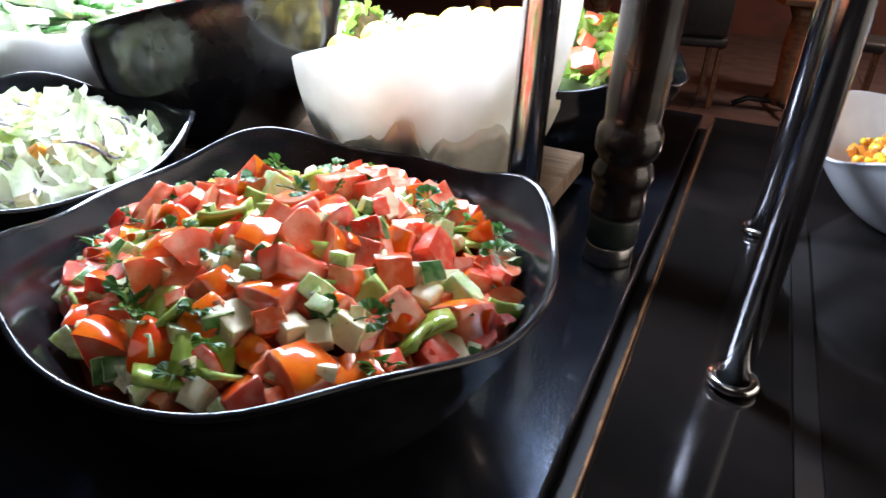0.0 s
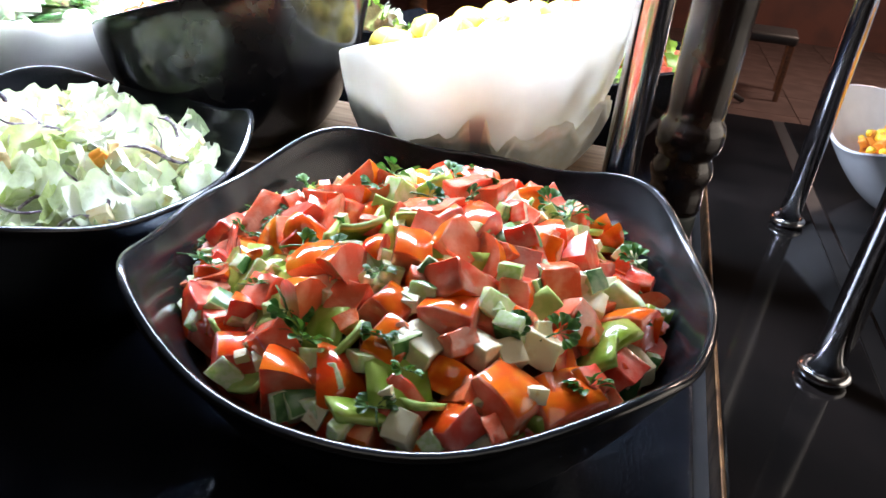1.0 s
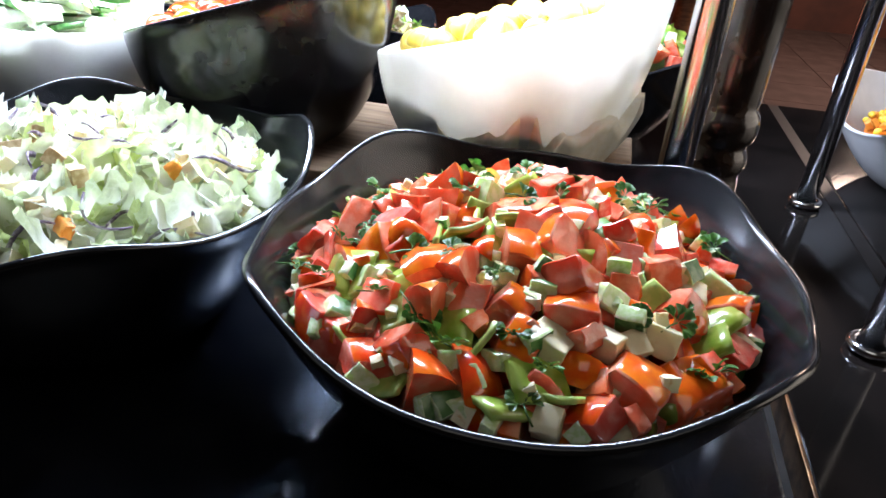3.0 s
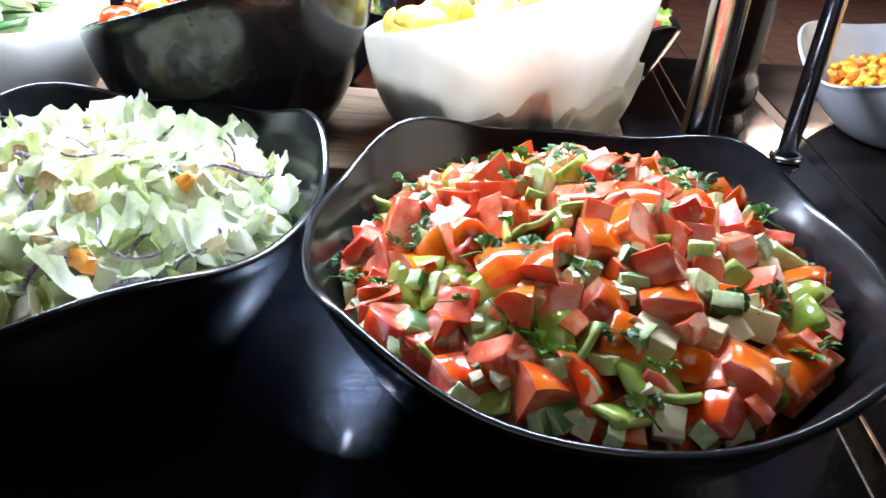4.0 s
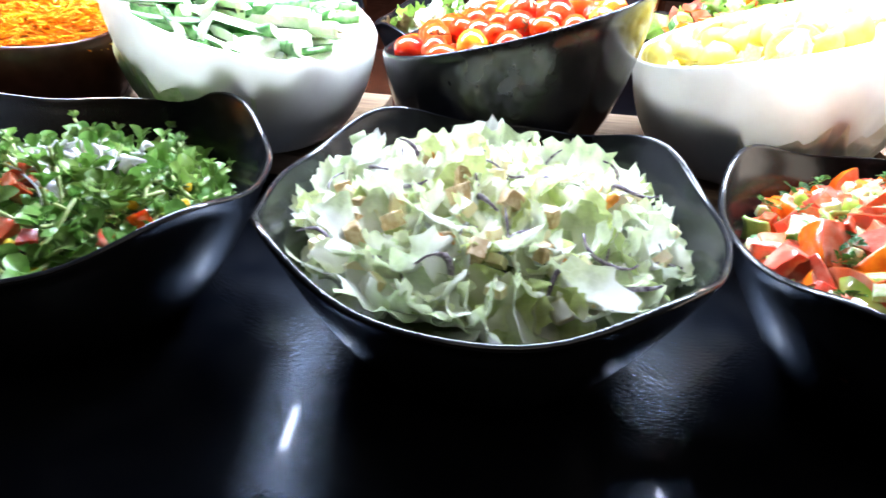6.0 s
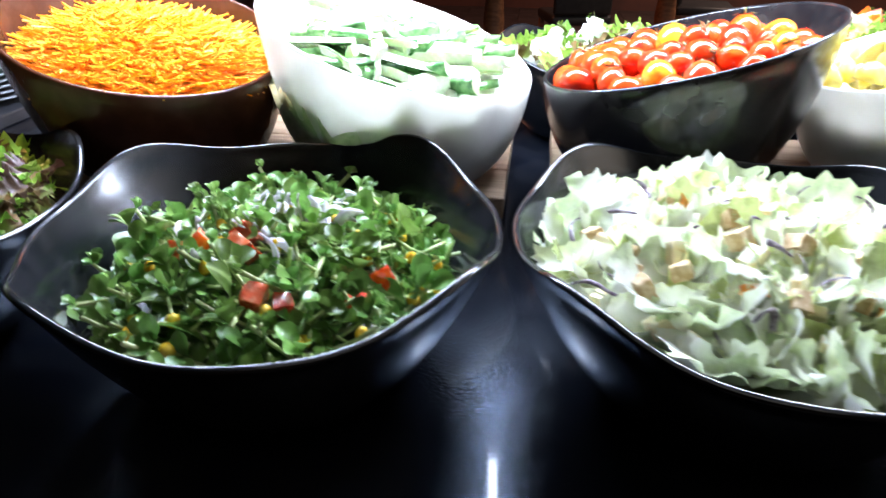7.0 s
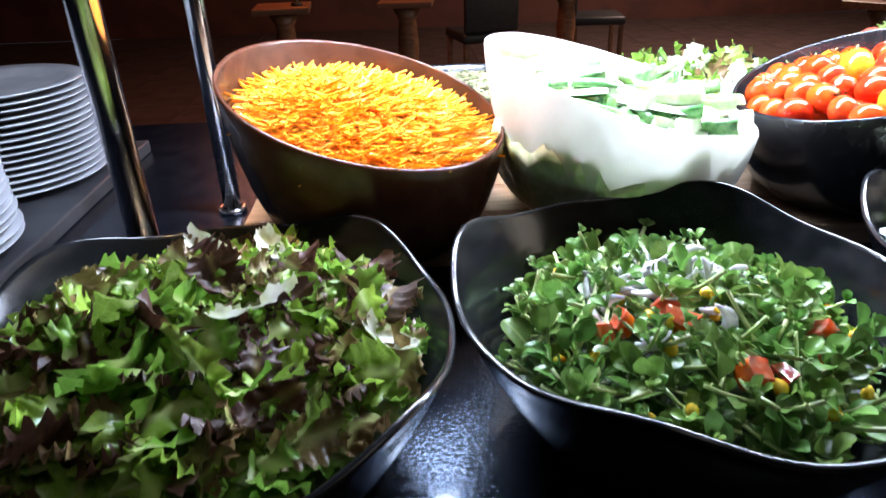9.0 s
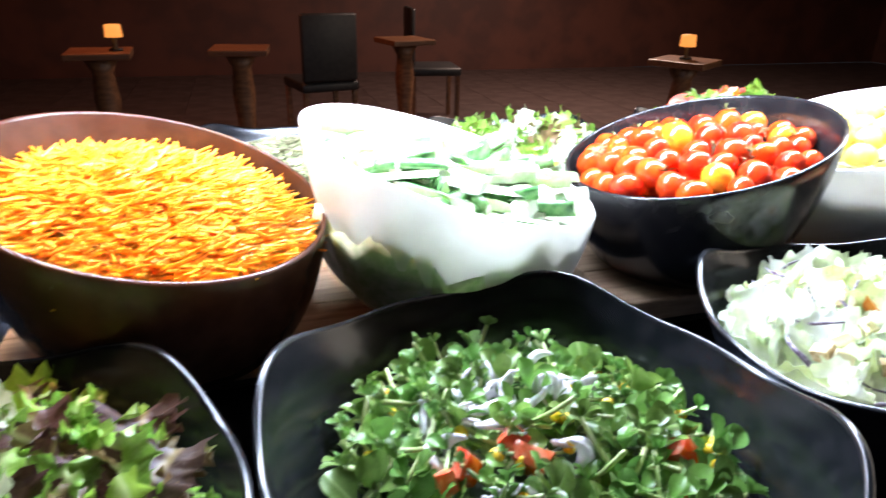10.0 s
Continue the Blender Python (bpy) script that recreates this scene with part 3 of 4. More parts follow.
def wedge(rng, r, materials):
    """A wedge of a round fruit: curved skin outside, two flat cuts."""
    bm = bmesh.new()
    bmesh.ops.create_uvsphere(bm, u_segments=14, v_segments=9, radius=r)
    a = rng.uniform(0.80, 1.15)
    for n in (Vector((math.cos(a), math.sin(a), 0)), Vector((math.cos(a), -math.sin(a), 0.1))):
        g = bm.verts[:] + bm.edges[:] + bm.faces[:]
        cut = bmesh.ops.bisect_plane(bm, geom=g, plane_co=Vector((0, 0, 0)), plane_no=-n, clear_outer=True)
        es = [e for e in cut["geom_cut"] if isinstance(e, bmesh.types.BMEdge)]
        made = bmesh.ops.edgeloop_fill(bm, edges=es)
        for f in made["faces"]:
            f.material_index = 0
            f.tag = True
    bm.normal_update()
    if rng.random() < 0.6:
        g = bm.verts[:] + bm.edges[:] + bm.faces[:]
        cut = bmesh.ops.bisect_plane(bm, geom=g, plane_co=Vector((0, 0, r * rng.uniform(0.0, 0.4))), plane_no=Vector((0, 0.2, 1)), clear_outer=True)
        es = [e for e in cut["geom_cut"] if isinstance(e, bmesh.types.BMEdge)]
        if es:
            bmesh.ops.edgeloop_fill(bm, edges=es)
    for f in bm.faces:
        c = f.calc_center_median()
        f.material_index = 1 if f.normal.dot(c.normalized()) > 0.85 else 0
    bmesh.ops.translate(bm, verts=bm.verts, vec=(-r * 0.55, 0, 0))
    me = mesh("wedge", bm, materials)
    me.set_sharp_from_angle(angle=radians(42))
    return me


def bent_sheet(rng, w, l, thick, curl, materials):
    """A curved piece of pepper wall, with thickness."""
    bm = bmesh.new()
    n = 5
    sides = []
    for side in (0, 1):
        grid = []
        for i in range(n):
            for j in range(n):
                x, y = (i / (n - 1) - 0.5) * w, (j / (n - 1) - 0.5) * l
                a = x / w * curl
                rr = w / curl - side * thick
                x2, z2 = rr * math.sin(a), rr * math.cos(a) - w / curl
                grid.append(bm.verts.new((x2 + 0.2 * y * math.sin(y * 40), y, z2 + 0.15 * w * math.sin(y / l * 2.6))))
        sides.append(grid)
    for s, grid in enumerate(sides):
        for i in range(n - 1):
            for j in range(n - 1):
                f = bm.faces.new((grid[i * n + j], grid[i * n + j + 1], grid[(i + 1) * n + j + 1], grid[(i + 1) * n + j]))
                f.material_index = 0 if s == 0 else 1
    loop = [i * n for i in range(n)] + [(n - 1) * n + j for j in range(1, n)] + [i * n + n - 1 for i in range(n - 2, -1, -1)] + [j for j in range(n - 2, 0, -1)]
    for a, b in zip(loop, loop[1:] + loop[:1]):
        f = bm.faces.new((sides[0][a], sides[0][b], sides[1][b], sides[1][a]))
        f.material_index = 1
    return mesh("sheet", bm, materials)


def torn_leaf(rng, w, l, bend, cup, frill, material, across=11, along=13, fringe=0.10, waves=3.0):
    """A piece torn or chopped from a leaf: bent along its rib, cupped across it, frilled at its sides."""
    seed = Vector((rng.uniform(0, 90), rng.uniform(0, 90), rng.uniform(0, 90)))
    ph, wide = rng.uniform(0, 6.28), rng.uniform(0.35, 0.85)
    cut0, cut1 = rng.uniform(-0.35, 0.35), rng.uniform(-0.35, 0.35)
    lean = rng.uniform(-0.25, 0.25)
    bm = bmesh.new()
    grid = []
    for j in range(along):
        t = j / (along - 1)
        half = 0.5 * w * (wide + (1 - wide) * math.sin(math.pi * (0.12 + 0.80 * t)))
        for i in range(across):
            q = i / (across - 1) * 2 - 1
            edge = abs(q)
            n1 = noise.noise(Vector((q * 1.3, t * 2.2, 0)) + seed)
            n2 = noise.noise(Vector((q * 4.0, t * 6.5, 3)) + seed)
            x = q * half * (1 + fringe * (edge > 0.9) * (2.2 * noise.noise(Vector((t * 9, q * 3, 7)) + seed)))
            end = max(0.0, abs(2 * t - 1) - 0.7) / 0.3
            y = (t - 0.5) * l + end * l * (0.16 * n2 + 0.5 * w / l * q * (cut0 if t < 0.5 else cut1))
            a = bend * y / l
            rad = l / bend if abs(bend) > 0.05 else l / 0.05
            up = cup * half * q * q + frill * edge ** 2.5 * math.sin(waves * 6.28 * t + ph + 1.6 * (q > 0)) + frill * 1.1 * n1 + frill * 0.35 * n2
            x += lean * y + up * 0.3 * q
            grid.append(bm.verts.new((x, (rad - up) * math.sin(a), rad - (rad - up) * math.cos(a))))
    for j in range(along - 1):
        for i in range(across - 1):
            bm.faces.new((grid[j * across + i], grid[j * across + i + 1], grid[(j + 1) * across + i + 1], grid[(j + 1) * across + i]))
    return mesh("leaf", bm, material)


def oval_leaf(bm, root, way, up, length, width, stem):
    """A plump oval leaf from root along way, tied to the nearest of the stem's corners."""
    knot = min(stem, key=lambda v: (v.co - root).length_squared)
    side = way.cross(up).normalized()
    up = side.cross(way).normalized()
    rows = []
    for t, hw in ((0.12, 0.22), (0.28, 0.50), (0.46, 0.82), (0.64, 1.0), (0.80, 0.94), (0.92, 0.64), (1.0, 0.20)):
        c = root + way * (length * t) + up * (0.20 * length * math.sin(t * 2.4))
        rows.append([bm.verts.new(c + side * (width * 0.5 * hw * k) + up * (0.16 * width * hw * k * k)) for k in (-1, -0.55, 0, 0.55, 1)])
    for i in range(4):
        bm.faces.new((knot, rows[0][i + 1], rows[0][i])).material_index = 1
    for a, b in zip(rows, rows[1:]):
        for i in range(4):
            bm.faces.new((a[i], a[i + 1], b[i + 1], b[i])).material_index = 1


def sprig(rng, length, leaf, pairs, materials, stem=0.0011):
    """A stem with pairs of oval leaves and a tip rosette."""
    bm = bmesh.new()
    bend = rng.uniform(-0.5, 0.5)
    pts = [Vector((length * (t - 0.5), bend * length * (t - 0.5) ** 2, length * 0.35 * t * t)) for t in (0, 0.25, 0.5, 0.75, 1)]
    tube(bm, pts, stem, 5)
    corners = bm.verts[:]
    for f in bm.faces:
        f.material_index = 0
    for k in range(pairs):
        t = 0.25 + 0.75 * k / max(1, pairs - 1)
        i = min(3, int(t * 4))
        p = pts[i].lerp(pts[i + 1], t * 4 - i)
        d = (pts[i + 1] - pts[i]).normalized()
        for sgn in (-1, 1):
            way = (d * rng.uniform(0.2, 0.9) + Vector((0, sgn, rng.uniform(0.0, 0.9)))).normalized()
            n0 = leaf * rng.uniform(0.7, 1.15)
            oval_leaf(bm, p, way, Vector((rng.uniform(-0.3, 0.3), 0, 1)), n0, n0 * rng.uniform(0.55, 0.75), corners)
    tip = pts[-1]
    for k in range(3):
        a = k * 2.1 + rng.random()
        way = Vector((0.5 + 0.4 * math.cos(a), math.sin(a), 0.7)).normalized()
        oval_leaf(bm, tip, way, Vector((0, 0.1, 1)), leaf * 0.8, leaf * 0.5, corners)
    return mesh("sprig", bm, materials)


def parsley(rng, size):
    bm = bmesh.new()
    tube(bm, [(-size, 0, 0), (-size * 0.4, size * 0.05, size * 0.1), (0, 0, size * 0.15)], 0.0006, 4)
    corners = bm.verts[:]
    for k in range(5):
        a = -1.6 + k * 0.8 + rng.uniform(-0.2, 0.2)
        way = Vector((math.cos(a), math.sin(a), rng.uniform(-0.2, 0.5))).normalized()
        for b in (-0.5, 0, 0.5):
            w2 = Vector((math.cos(a + b), math.sin(a + b), way.z + rng.uniform(-0.3, 0.3))).normalized()
            oval_leaf(bm, Vector((0, 0, size * 0.15)) + way * size * 0.3, w2, Vector((0, 0, 1)), size * 0.55, size * 0.32, corners)
    return mesh("parsley", bm, [F_PARSLEY, F_PARSLEY])


def ribbon(rng, length, width, curl, material):
    """A curved sliver of onion or cabbage."""
    bm = bmesh.new()
    rows = []
    for i in range(9):
        t = i / 8
        a = (t - 0.5) * curl
        c = Vector((length / curl * math.sin(a), length / curl * (math.cos(a) - 1), 0.12 * length * math.sin(t * 5)))
        out = Vector((math.sin(a), math.cos(a), 0))
        h = width * (0.25 + 0.75 * math.sin(math.pi * t))
        rows.append([bm.verts.new(c + out * (0.0006 * so) + Vector((0, 0, h * 0.5 * sz))) for so, sz in ((-1, -1), (1, -1), (1, 1), (-1, 1))])
    for a, b in zip(rows, rows[1:]):
        for i in range(4):
            bm.faces.new((a[i], a[(i + 1) % 4], b[(i + 1) % 4], b[i]))
    bm.faces.new(rows[0][::-1])
    bm.faces.new(rows[-1])
    return mesh("ribbon", bm, material)


def pebble(rng, r, material, squash=(1, 0.85, 0.7)):
    bm = bmesh.new()
    bmesh.ops.create_icosphere(bm, subdivisions=2, radius=r)
    for v in bm.verts:
        v.co = Vector((v.co.x * squash[0] * (1 - 0.25 * v.co.x / r), v.co.y * squash[1], v.co.z * squash[2]))
    return mesh("kernel", bm, material)


def cherry(rng, r, material):
    bm = bmesh.new()
    lathe(bm, [(0, -1.16 * r)] + [(r * math.sin(a), -r * 1.16 * math.cos(a)) for a in [0.3 * k for k in range(1, 10)]] + [(0.12 * r, 1.13 * r), (0, 1.06 * r)], 20)
    return mesh("cherry", bm, material)


def calyx(r):
    bm = bmesh.new()
    for k in range(5):
        a = k * 1.2566
        d = Vector((math.cos(a), math.sin(a), 0))
        s = Vector((-math.sin(a), math.cos(a), 0))
        v = [bm.verts.new(q) for q in (s * 0.12 * r + Vector((0, 0, 0.90 * r)), d * 0.35 * r + Vector((0, 0, 1.0 * r)), d * 0.75 * r + Vector((0, 0, 0.88 * r)), d * 0.35 * r - s * 0.12 * r + Vector((0, 0, 0.97 * r)), -s * 0.12 * r + Vector((0, 0, 0.90 * r)))]
        bm.faces.new(v)
    tube(bm, [(0, 0, 0.85 * r), (0.03 * r, 0, 1.1 * r), (0.15 * r, 0, 1.3 * r)], 0.07 * r, 5)
    return mesh("calyx", bm, F_CALYX)


def spear(rng, length, r):
    """A cucumber stick: a quarter of a cylinder, skin on its round side."""
    bm = bmesh.new()
    a0 = rng.uniform(0.62, 0.85)
    prof = [Vector((0, 0.0, -0.1 * r))] + [Vector((r * math.sin(a), 0, r * math.cos(a) - 0.45 * r)) for a in (-a0, -a0 * 0.5, 0, a0 * 0.5, a0)]
    bend = rng.uniform(-0.006, 0.006)
    rows = []
    for i in range(7):
        t = i / 6
        f = 1.0 if 0 < i < 6 else 0.93
        rows.append([bm.verts.new(p * f + Vector((bend * (4 * (t - 0.5) ** 2), (t - 0.5) * length + p.z * 0.12, 0))) for p in prof])
    m = len(prof)
    for a, b in zip(rows, rows[1:]):
        for i in range(m):
            f = bm.faces.new((a[i], a[(i + 1) % m], b[(i + 1) % m], b[i]))
            f.material_index = 1 if 1 <= i <= m - 2 else 0
            f.smooth = True
    bm.faces.new(rows[0][::-1])
    bm.faces.new(rows[-1])
    me = mesh("spear", bm, [F_STICK, F_RIND], False)
    for p in me.polygons:
        p.use_smooth = p.material_index == 1
    return me


def lemon_half(rng, r, cut):
    """A piece of lemon: rind dome with pith ring and pulp face."""
    bm = bmesh.new()
    prof = [(0, -1.12 * r), (0.16 * r, -1.05 * r)] + [(r * math.cos(a), r * 0.95 * math.sin(a)) for a in (-1.25, -1.0, -0.75, -0.5, -0.25, 0.0)]
    lathe(bm, prof, 22)
    for f in bm.faces:
        f.material_index = 0
    k = len(bm.faces)
    lathe(bm, [(r, 0.0), (0.87 * r, 0.02 * r)], 22)
    bm.faces.ensure_lookup_table()
    for f in bm.faces[k:]:
        f.material_index = 1
    k = len(bm.faces)
    lathe(bm, [(0.87 * r, 0.02 * r), (0.45 * r, 0.0), (0.08 * r, 0.015 * r), (0, 0.02 * r)], 22)
    bm.faces.ensure_lookup_table()
    for f in bm.faces[k:]:
        f.material_index = 2
    if cut:
        g = bm.verts[:] + bm.edges[:] + bm.faces[:]
        res = bmesh.ops.bisect_plane(bm, geom=g, plane_co=Vector((0, 0, 0)), plane_no=Vector((1, 0, 0)), clear_outer=True)
        bmesh.ops.remove_doubles(bm, verts=bm.verts, dist=1e-5)
        es = [e for e in bm.edges if e.is_boundary]
        made = bmesh.ops.edgeloop_fill(bm, edges=es)
        for f in made["faces"]:
            f.material_index = 2
    return mesh("lemon", bm, [F_LEMON, F_PITHW, F_PULP])


# ---- heaps ----
def spin(rng, flat=None):
    if flat is None:
        return Euler((rng.uniform(0, 6.28), rng.uniform(0, 6.28), rng.uniform(0, 6.28))).to_matrix().to_4x4()
    return (Euler((0, 0, rng.uniform(0, 6.28))).to_matrix() @ Euler((rng.uniform(-flat, flat), rng.uniform(-flat, flat), 0)).to_matrix() @ Euler((0, 0, rng.uniform(0, 6.28))).to_matrix()).to_4x4()


def put(name, me, parent, place, turn, scale=1.0):
    ob = new(name, me)
    ob.parent = parent
    ob.matrix_local = Matrix.Translation(place) @ turn @ Matrix.Scale(scale, 4)
    return ob


def dome(h0, h1, R):
    return lambda x, y: h0 - (h0 - h1) * ((x * x + y * y) / (R * R))


def scatter(rng, count, radius, gap, taken):
    """Spots in a disc, each at least gap from those taken."""
    out = []
    for _ in range(count * 40):
        if len(out) >= count:
            break
        a, r = rng.uniform(0, 6.2832), radius * math.sqrt(rng.random())
        p = (r * math.cos(a), r * math.sin(a))
        if all((p[0] - q[0]) ** 2 + (p[1] - q[1]) ** 2 > gap * gap for q in taken):
            out.append(p)
            taken.append(p)
    return out


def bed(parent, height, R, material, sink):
    """A solid filler inside a heap, just under its loose top pieces."""
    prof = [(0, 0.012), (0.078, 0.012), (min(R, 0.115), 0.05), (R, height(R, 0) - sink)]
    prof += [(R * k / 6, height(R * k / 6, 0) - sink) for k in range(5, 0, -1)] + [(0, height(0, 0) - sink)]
    part("packed_layer", lathe(bmesh.new(), prof, 40), material, parent, "solid filler beneath the loose pieces")


def inside(x, y, h, margin):
    """Moves a spot inwards until it clears a square bowl's wall at height h."""
    k = max(0.0, min(1.0, h / 0.118)) ** 0.8
    rim = 0.074 + 0.082 * k ** 0.78 - margin
    d = math.hypot(x, y)
    return (x, y) if d < rim else (x * rim / d, y * rim / d)


def lay(name, kinds, sal, rng, x, y, h, turn, scale=1.0, margin=0.016):
    x, y = inside(x, y, h, margin * scale)
    me = rng.choice(kinds)
    for _ in range(3):
        worst, m = 0.0, Matrix.Translation((x, y, h)) @ turn @ Matrix.Scale(scale, 4)
        for v in me.vertices:
            p = m @ v.co
            if p.z < 0.116:
                k = max(0.0, p.z / 0.118) ** 0.8
                worst = max(worst, math.hypot(p.x, p.y) - (0.072 + 0.0785 * k ** 0.78))
        if worst <= 0.0:
            break
        d = max(1e-6, math.hypot(x, y))
        step = min(worst * 1.1, d * 0.5)
        x, y, h = x - x / d * step, y - y / d * step, h + worst * 0.25
    return put(name, me, sal, (x, y, h), turn, scale)


def salad(key, label, rz=0.0):
    if key in BOWLS:
        x, y, th = BOWLS[key]
        return thing(key + "_salad", (x, y, TOP), label, "salad", "salads in bowls", rz=rz)


# chopped tomato salad
rng = random.Random(11)
top = dome(0.134, 0.094, 0.13)
sal = salad("tomato", "chopped tomato, pepper, cucumber and white cheese salad")
bed(sal, top, 0.134, F_BEDRED, 0.020)
TOM = [chunk(rng, rng.uniform(0.018, 0.026), [F_FLESH, F_SKIN], 0.30, (1, rng.uniform(0.7, 1.35), rng.uniform(0.5, 0.9))) for _ in range(14)] + [wedge(rng, rng.uniform(0.022, 0.028), [F_FLESH, F_SKIN]) for _ in range(6)]
PEP = [bent_sheet(rng, rng.uniform(0.022, 0.029), rng.uniform(0.019, 0.025), 0.0035, rng.uniform(0.6, 1.3), [F_PEPPER, F_PITH]) for _ in range(7)]
CHE = [chunk(rng, rng.uniform(0.013, 0.017), [F_CHEESE, F_CHEESE], 0.05, (1, rng.uniform(0.9, 1.4), 0.9), 0.12) for _ in range(5)]
CUC = [chunk(rng, rng.uniform(0.014, 0.018), [F_CUKE, F_RIND], 0.25, (1, rng.uniform(0.9, 1.5), 0.7), 0.15) for _ in range(6)]
PAR = [parsley(rng, rng.uniform(0.011, 0.018)) for _ in range(6)]
taken = []
MARKS = (("pepper_piece", PEP, ((-0.023, -0.107), (-0.042, -0.115), (-0.074, -0.047), (-0.105, -0.02), (-0.059, -0.078), (0.079, -0.075), (0.071, -0.088), (-0.09, -0.03), (0.10, 0.03))),
         ("cheese_cube", CHE, ((-0.021, -0.125), (0.014, -0.093), (0.028, -0.094), (0.044, -0.089), (-0.013, -0.092), (0.096, -0.086), (0.079, -0.056), (0.074, -0.044), (0.063, -0.009))),
         ("tomato_piece", TOM, ((-0.073, -0.1), (-0.095, -0.078), (-0.002, -0.125), (0.052, -0.112), (0.023, -0.113), (0.004, -0.075), (-0.028, -0.073), (-0.045, -0.048), (-0.066, -0.066), (-0.016, -0.038), (-0.12, -0.059), (-0.057, -0.122), (0.098, -0.063), (-0.04, -0.128), (-0.074, 0.009), (0.02, -0.014))),
         ("cucumber_piece", CUC, ((-0.108, -0.045), (-0.008, -0.062), (-0.035, -0.035), (0.038, -0.019), (-0.086, 0.05), (-0.047, -0.028))))
for name, kinds, spots in MARKS:
    for x, y in spots:
        taken.append((x, y))
        lay(name, kinds, sal, rng, x, y, top(x, y) + (0.005 if kinds is PEP else 0.0), spin(rng, 0.55), 1.1 if kinds is PEP else 1.0)
for x, y in scatter(rng, 230, 0.143, 0.0128, taken):
    q = rng.random()
    name, kinds = ("tomato_piece", TOM) if q < 0.62 else ("cucumber_piece", CUC) if q < 0.74 else ("pepper_piece", PEP) if q < 0.94 else ("cheese_cube", CHE)
    lay(name, kinds, sal, rng, x, y, top(x, y) + rng.uniform(-0.006, 0.004), spin(rng), rng.uniform(0.65, 1.05), 0.012)
for x, y in scatter(rng, 60, 0.135, 0.016, []):
    lay("tomato_piece", TOM, sal, rng, x, y, top(x, y) - 0.012, spin(rng))
for x, y in scatter(rng, 48, 0.136, 0.012, []):
    if rng.random() < 0.75 or y > 0:
        lay("parsley_leaf", PAR, sal, rng, x, y, top(x, y) + rng.uniform(0.007, 0.012), spin(rng, 0.7), rng.uniform(0.6, 1.0))
for x, y in scatter(rng, 70, 0.140, 0.008, []):
    lay("cucumber_piece", CUC, sal, rng, x, y, top(x, y) + rng.uniform(0.0, 0.008), spin(rng), rng.uniform(0.4, 0.7), 0.010)
for x, y in scatter(rng, 45, 0.138, 0.010, []):
    lay("cheese_crumb", CHE, sal, rng, x, y, top(x, y) + rng.uniform(0.002, 0.010), spin(rng), rng.uniform(0.3, 0.55), 0.010)
for x, y in scatter(rng, 40, 0.140, 0.014, []):
    lay("tomato_piece", TOM, sal, rng, x, y, top(x, y) + rng.uniform(0.0, 0.008), spin(rng), rng.uniform(0.45, 0.65), 0.010)

# pale lettuce salad
rng = random.Random(12)
top = dome(0.125, 0.096, 0.13)
sal = salad("lettuce", "pale shredded iceberg lettuce salad with cabbage and croutons")
bed(sal, top, 0.132, F_BEDPALE, 0.022)
LET = [torn_leaf(rng, rng.uniform(0.034, 0.058), rng.uniform(0.042, 0.075), rng.uniform(-0.6, 1.9), rng.uniform(0.1, 0.7), rng.uniform(0.0025, 0.0060), F_TENDER if k % 4 == 0 else F_LETTUCE) for k in range(24)]
RIB = [torn_leaf(rng, rng.uniform(0.016, 0.028), rng.uniform(0.028, 0.048), rng.uniform(0.3, 1.6), rng.uniform(0.2, 0.8), rng.uniform(0.001, 0.0025), F_PALE) for _ in range(10)]
CUB = [chunk(rng, rng.uniform(0.011, 0.016), [F_CHEESE, F_PALE], 0.1, (1, 1.2, 0.7), 0.15) for _ in range(4)]
SHR = [ribbon(rng, rng.uniform(0.03, 0.055), rng.uniform(0.002, 0.0055), rng.uniform(0.8, 2.6), F_PURPLE) for _ in range(6)]
ORA = [chunk(rng, 0.02, [F_CARROT1, F_CARROT1], 0.3, (0.45, 1.3, 0.3)) for _ in range(2)]
for x, y in scatter(rng, 125, 0.138, 0.0125, []):
    lay("lettuce_piece", LET, sal, rng, x, y, top(x, y) + rng.uniform(-0.012, 0.001), spin(rng, 0.95), rng.uniform(0.7, 1.1), 0.024)
for x, y in scatter(rng, 90, 0.132, 0.011, []):
    lay("lettuce_rib", RIB, sal, rng, x, y, top(x, y) + rng.uniform(-0.006, 0.006), spin(rng, 1.2), rng.uniform(0.6, 1.1), 0.02)
for x, y in scatter(rng, 42, 0.128, 0.016, []):
    lay("cheese_cube", CUB, sal, rng, x, y, top(x, y) + rng.uniform(0.002, 0.010), spin(rng), rng.uniform(0.7, 1.0))
CRO = [chunk(rng, rng.uniform(0.009, 0.012), [F_CRUST, F_CRUST], 0.1, (1, 1.1, 0.8), 0.15) for _ in range(3)]
for x, y in [(-0.09, 0.0), (-0.075, -0.03), (-0.03, -0.02), (0.0, -0.035), (-0.10, -0.03), (-0.05, -0.06)] + scatter(rng, 8, 0.12, 0.03, []):
    lay("crouton", CRO, sal, rng, x, y, top(x, y) + 0.010, spin(rng))
for x, y in scatter(rng, 40, 0.128, 0.013, []):
    lay("cabbage_shred", SHR, sal, rng, x, y, top(x, y) + rng.uniform(0.002, 0.012), spin(rng, 1.0), rng.uniform(0.6, 1.0))
for x, y in ((0.02, -0.095), (-0.045, -0.06), (-0.03, 0.03), (0.07, -0.03)):
    lay("carrot_piece", ORA, sal, rng, x, y, top(x, y) + 0.006, spin(rng, 0.9))

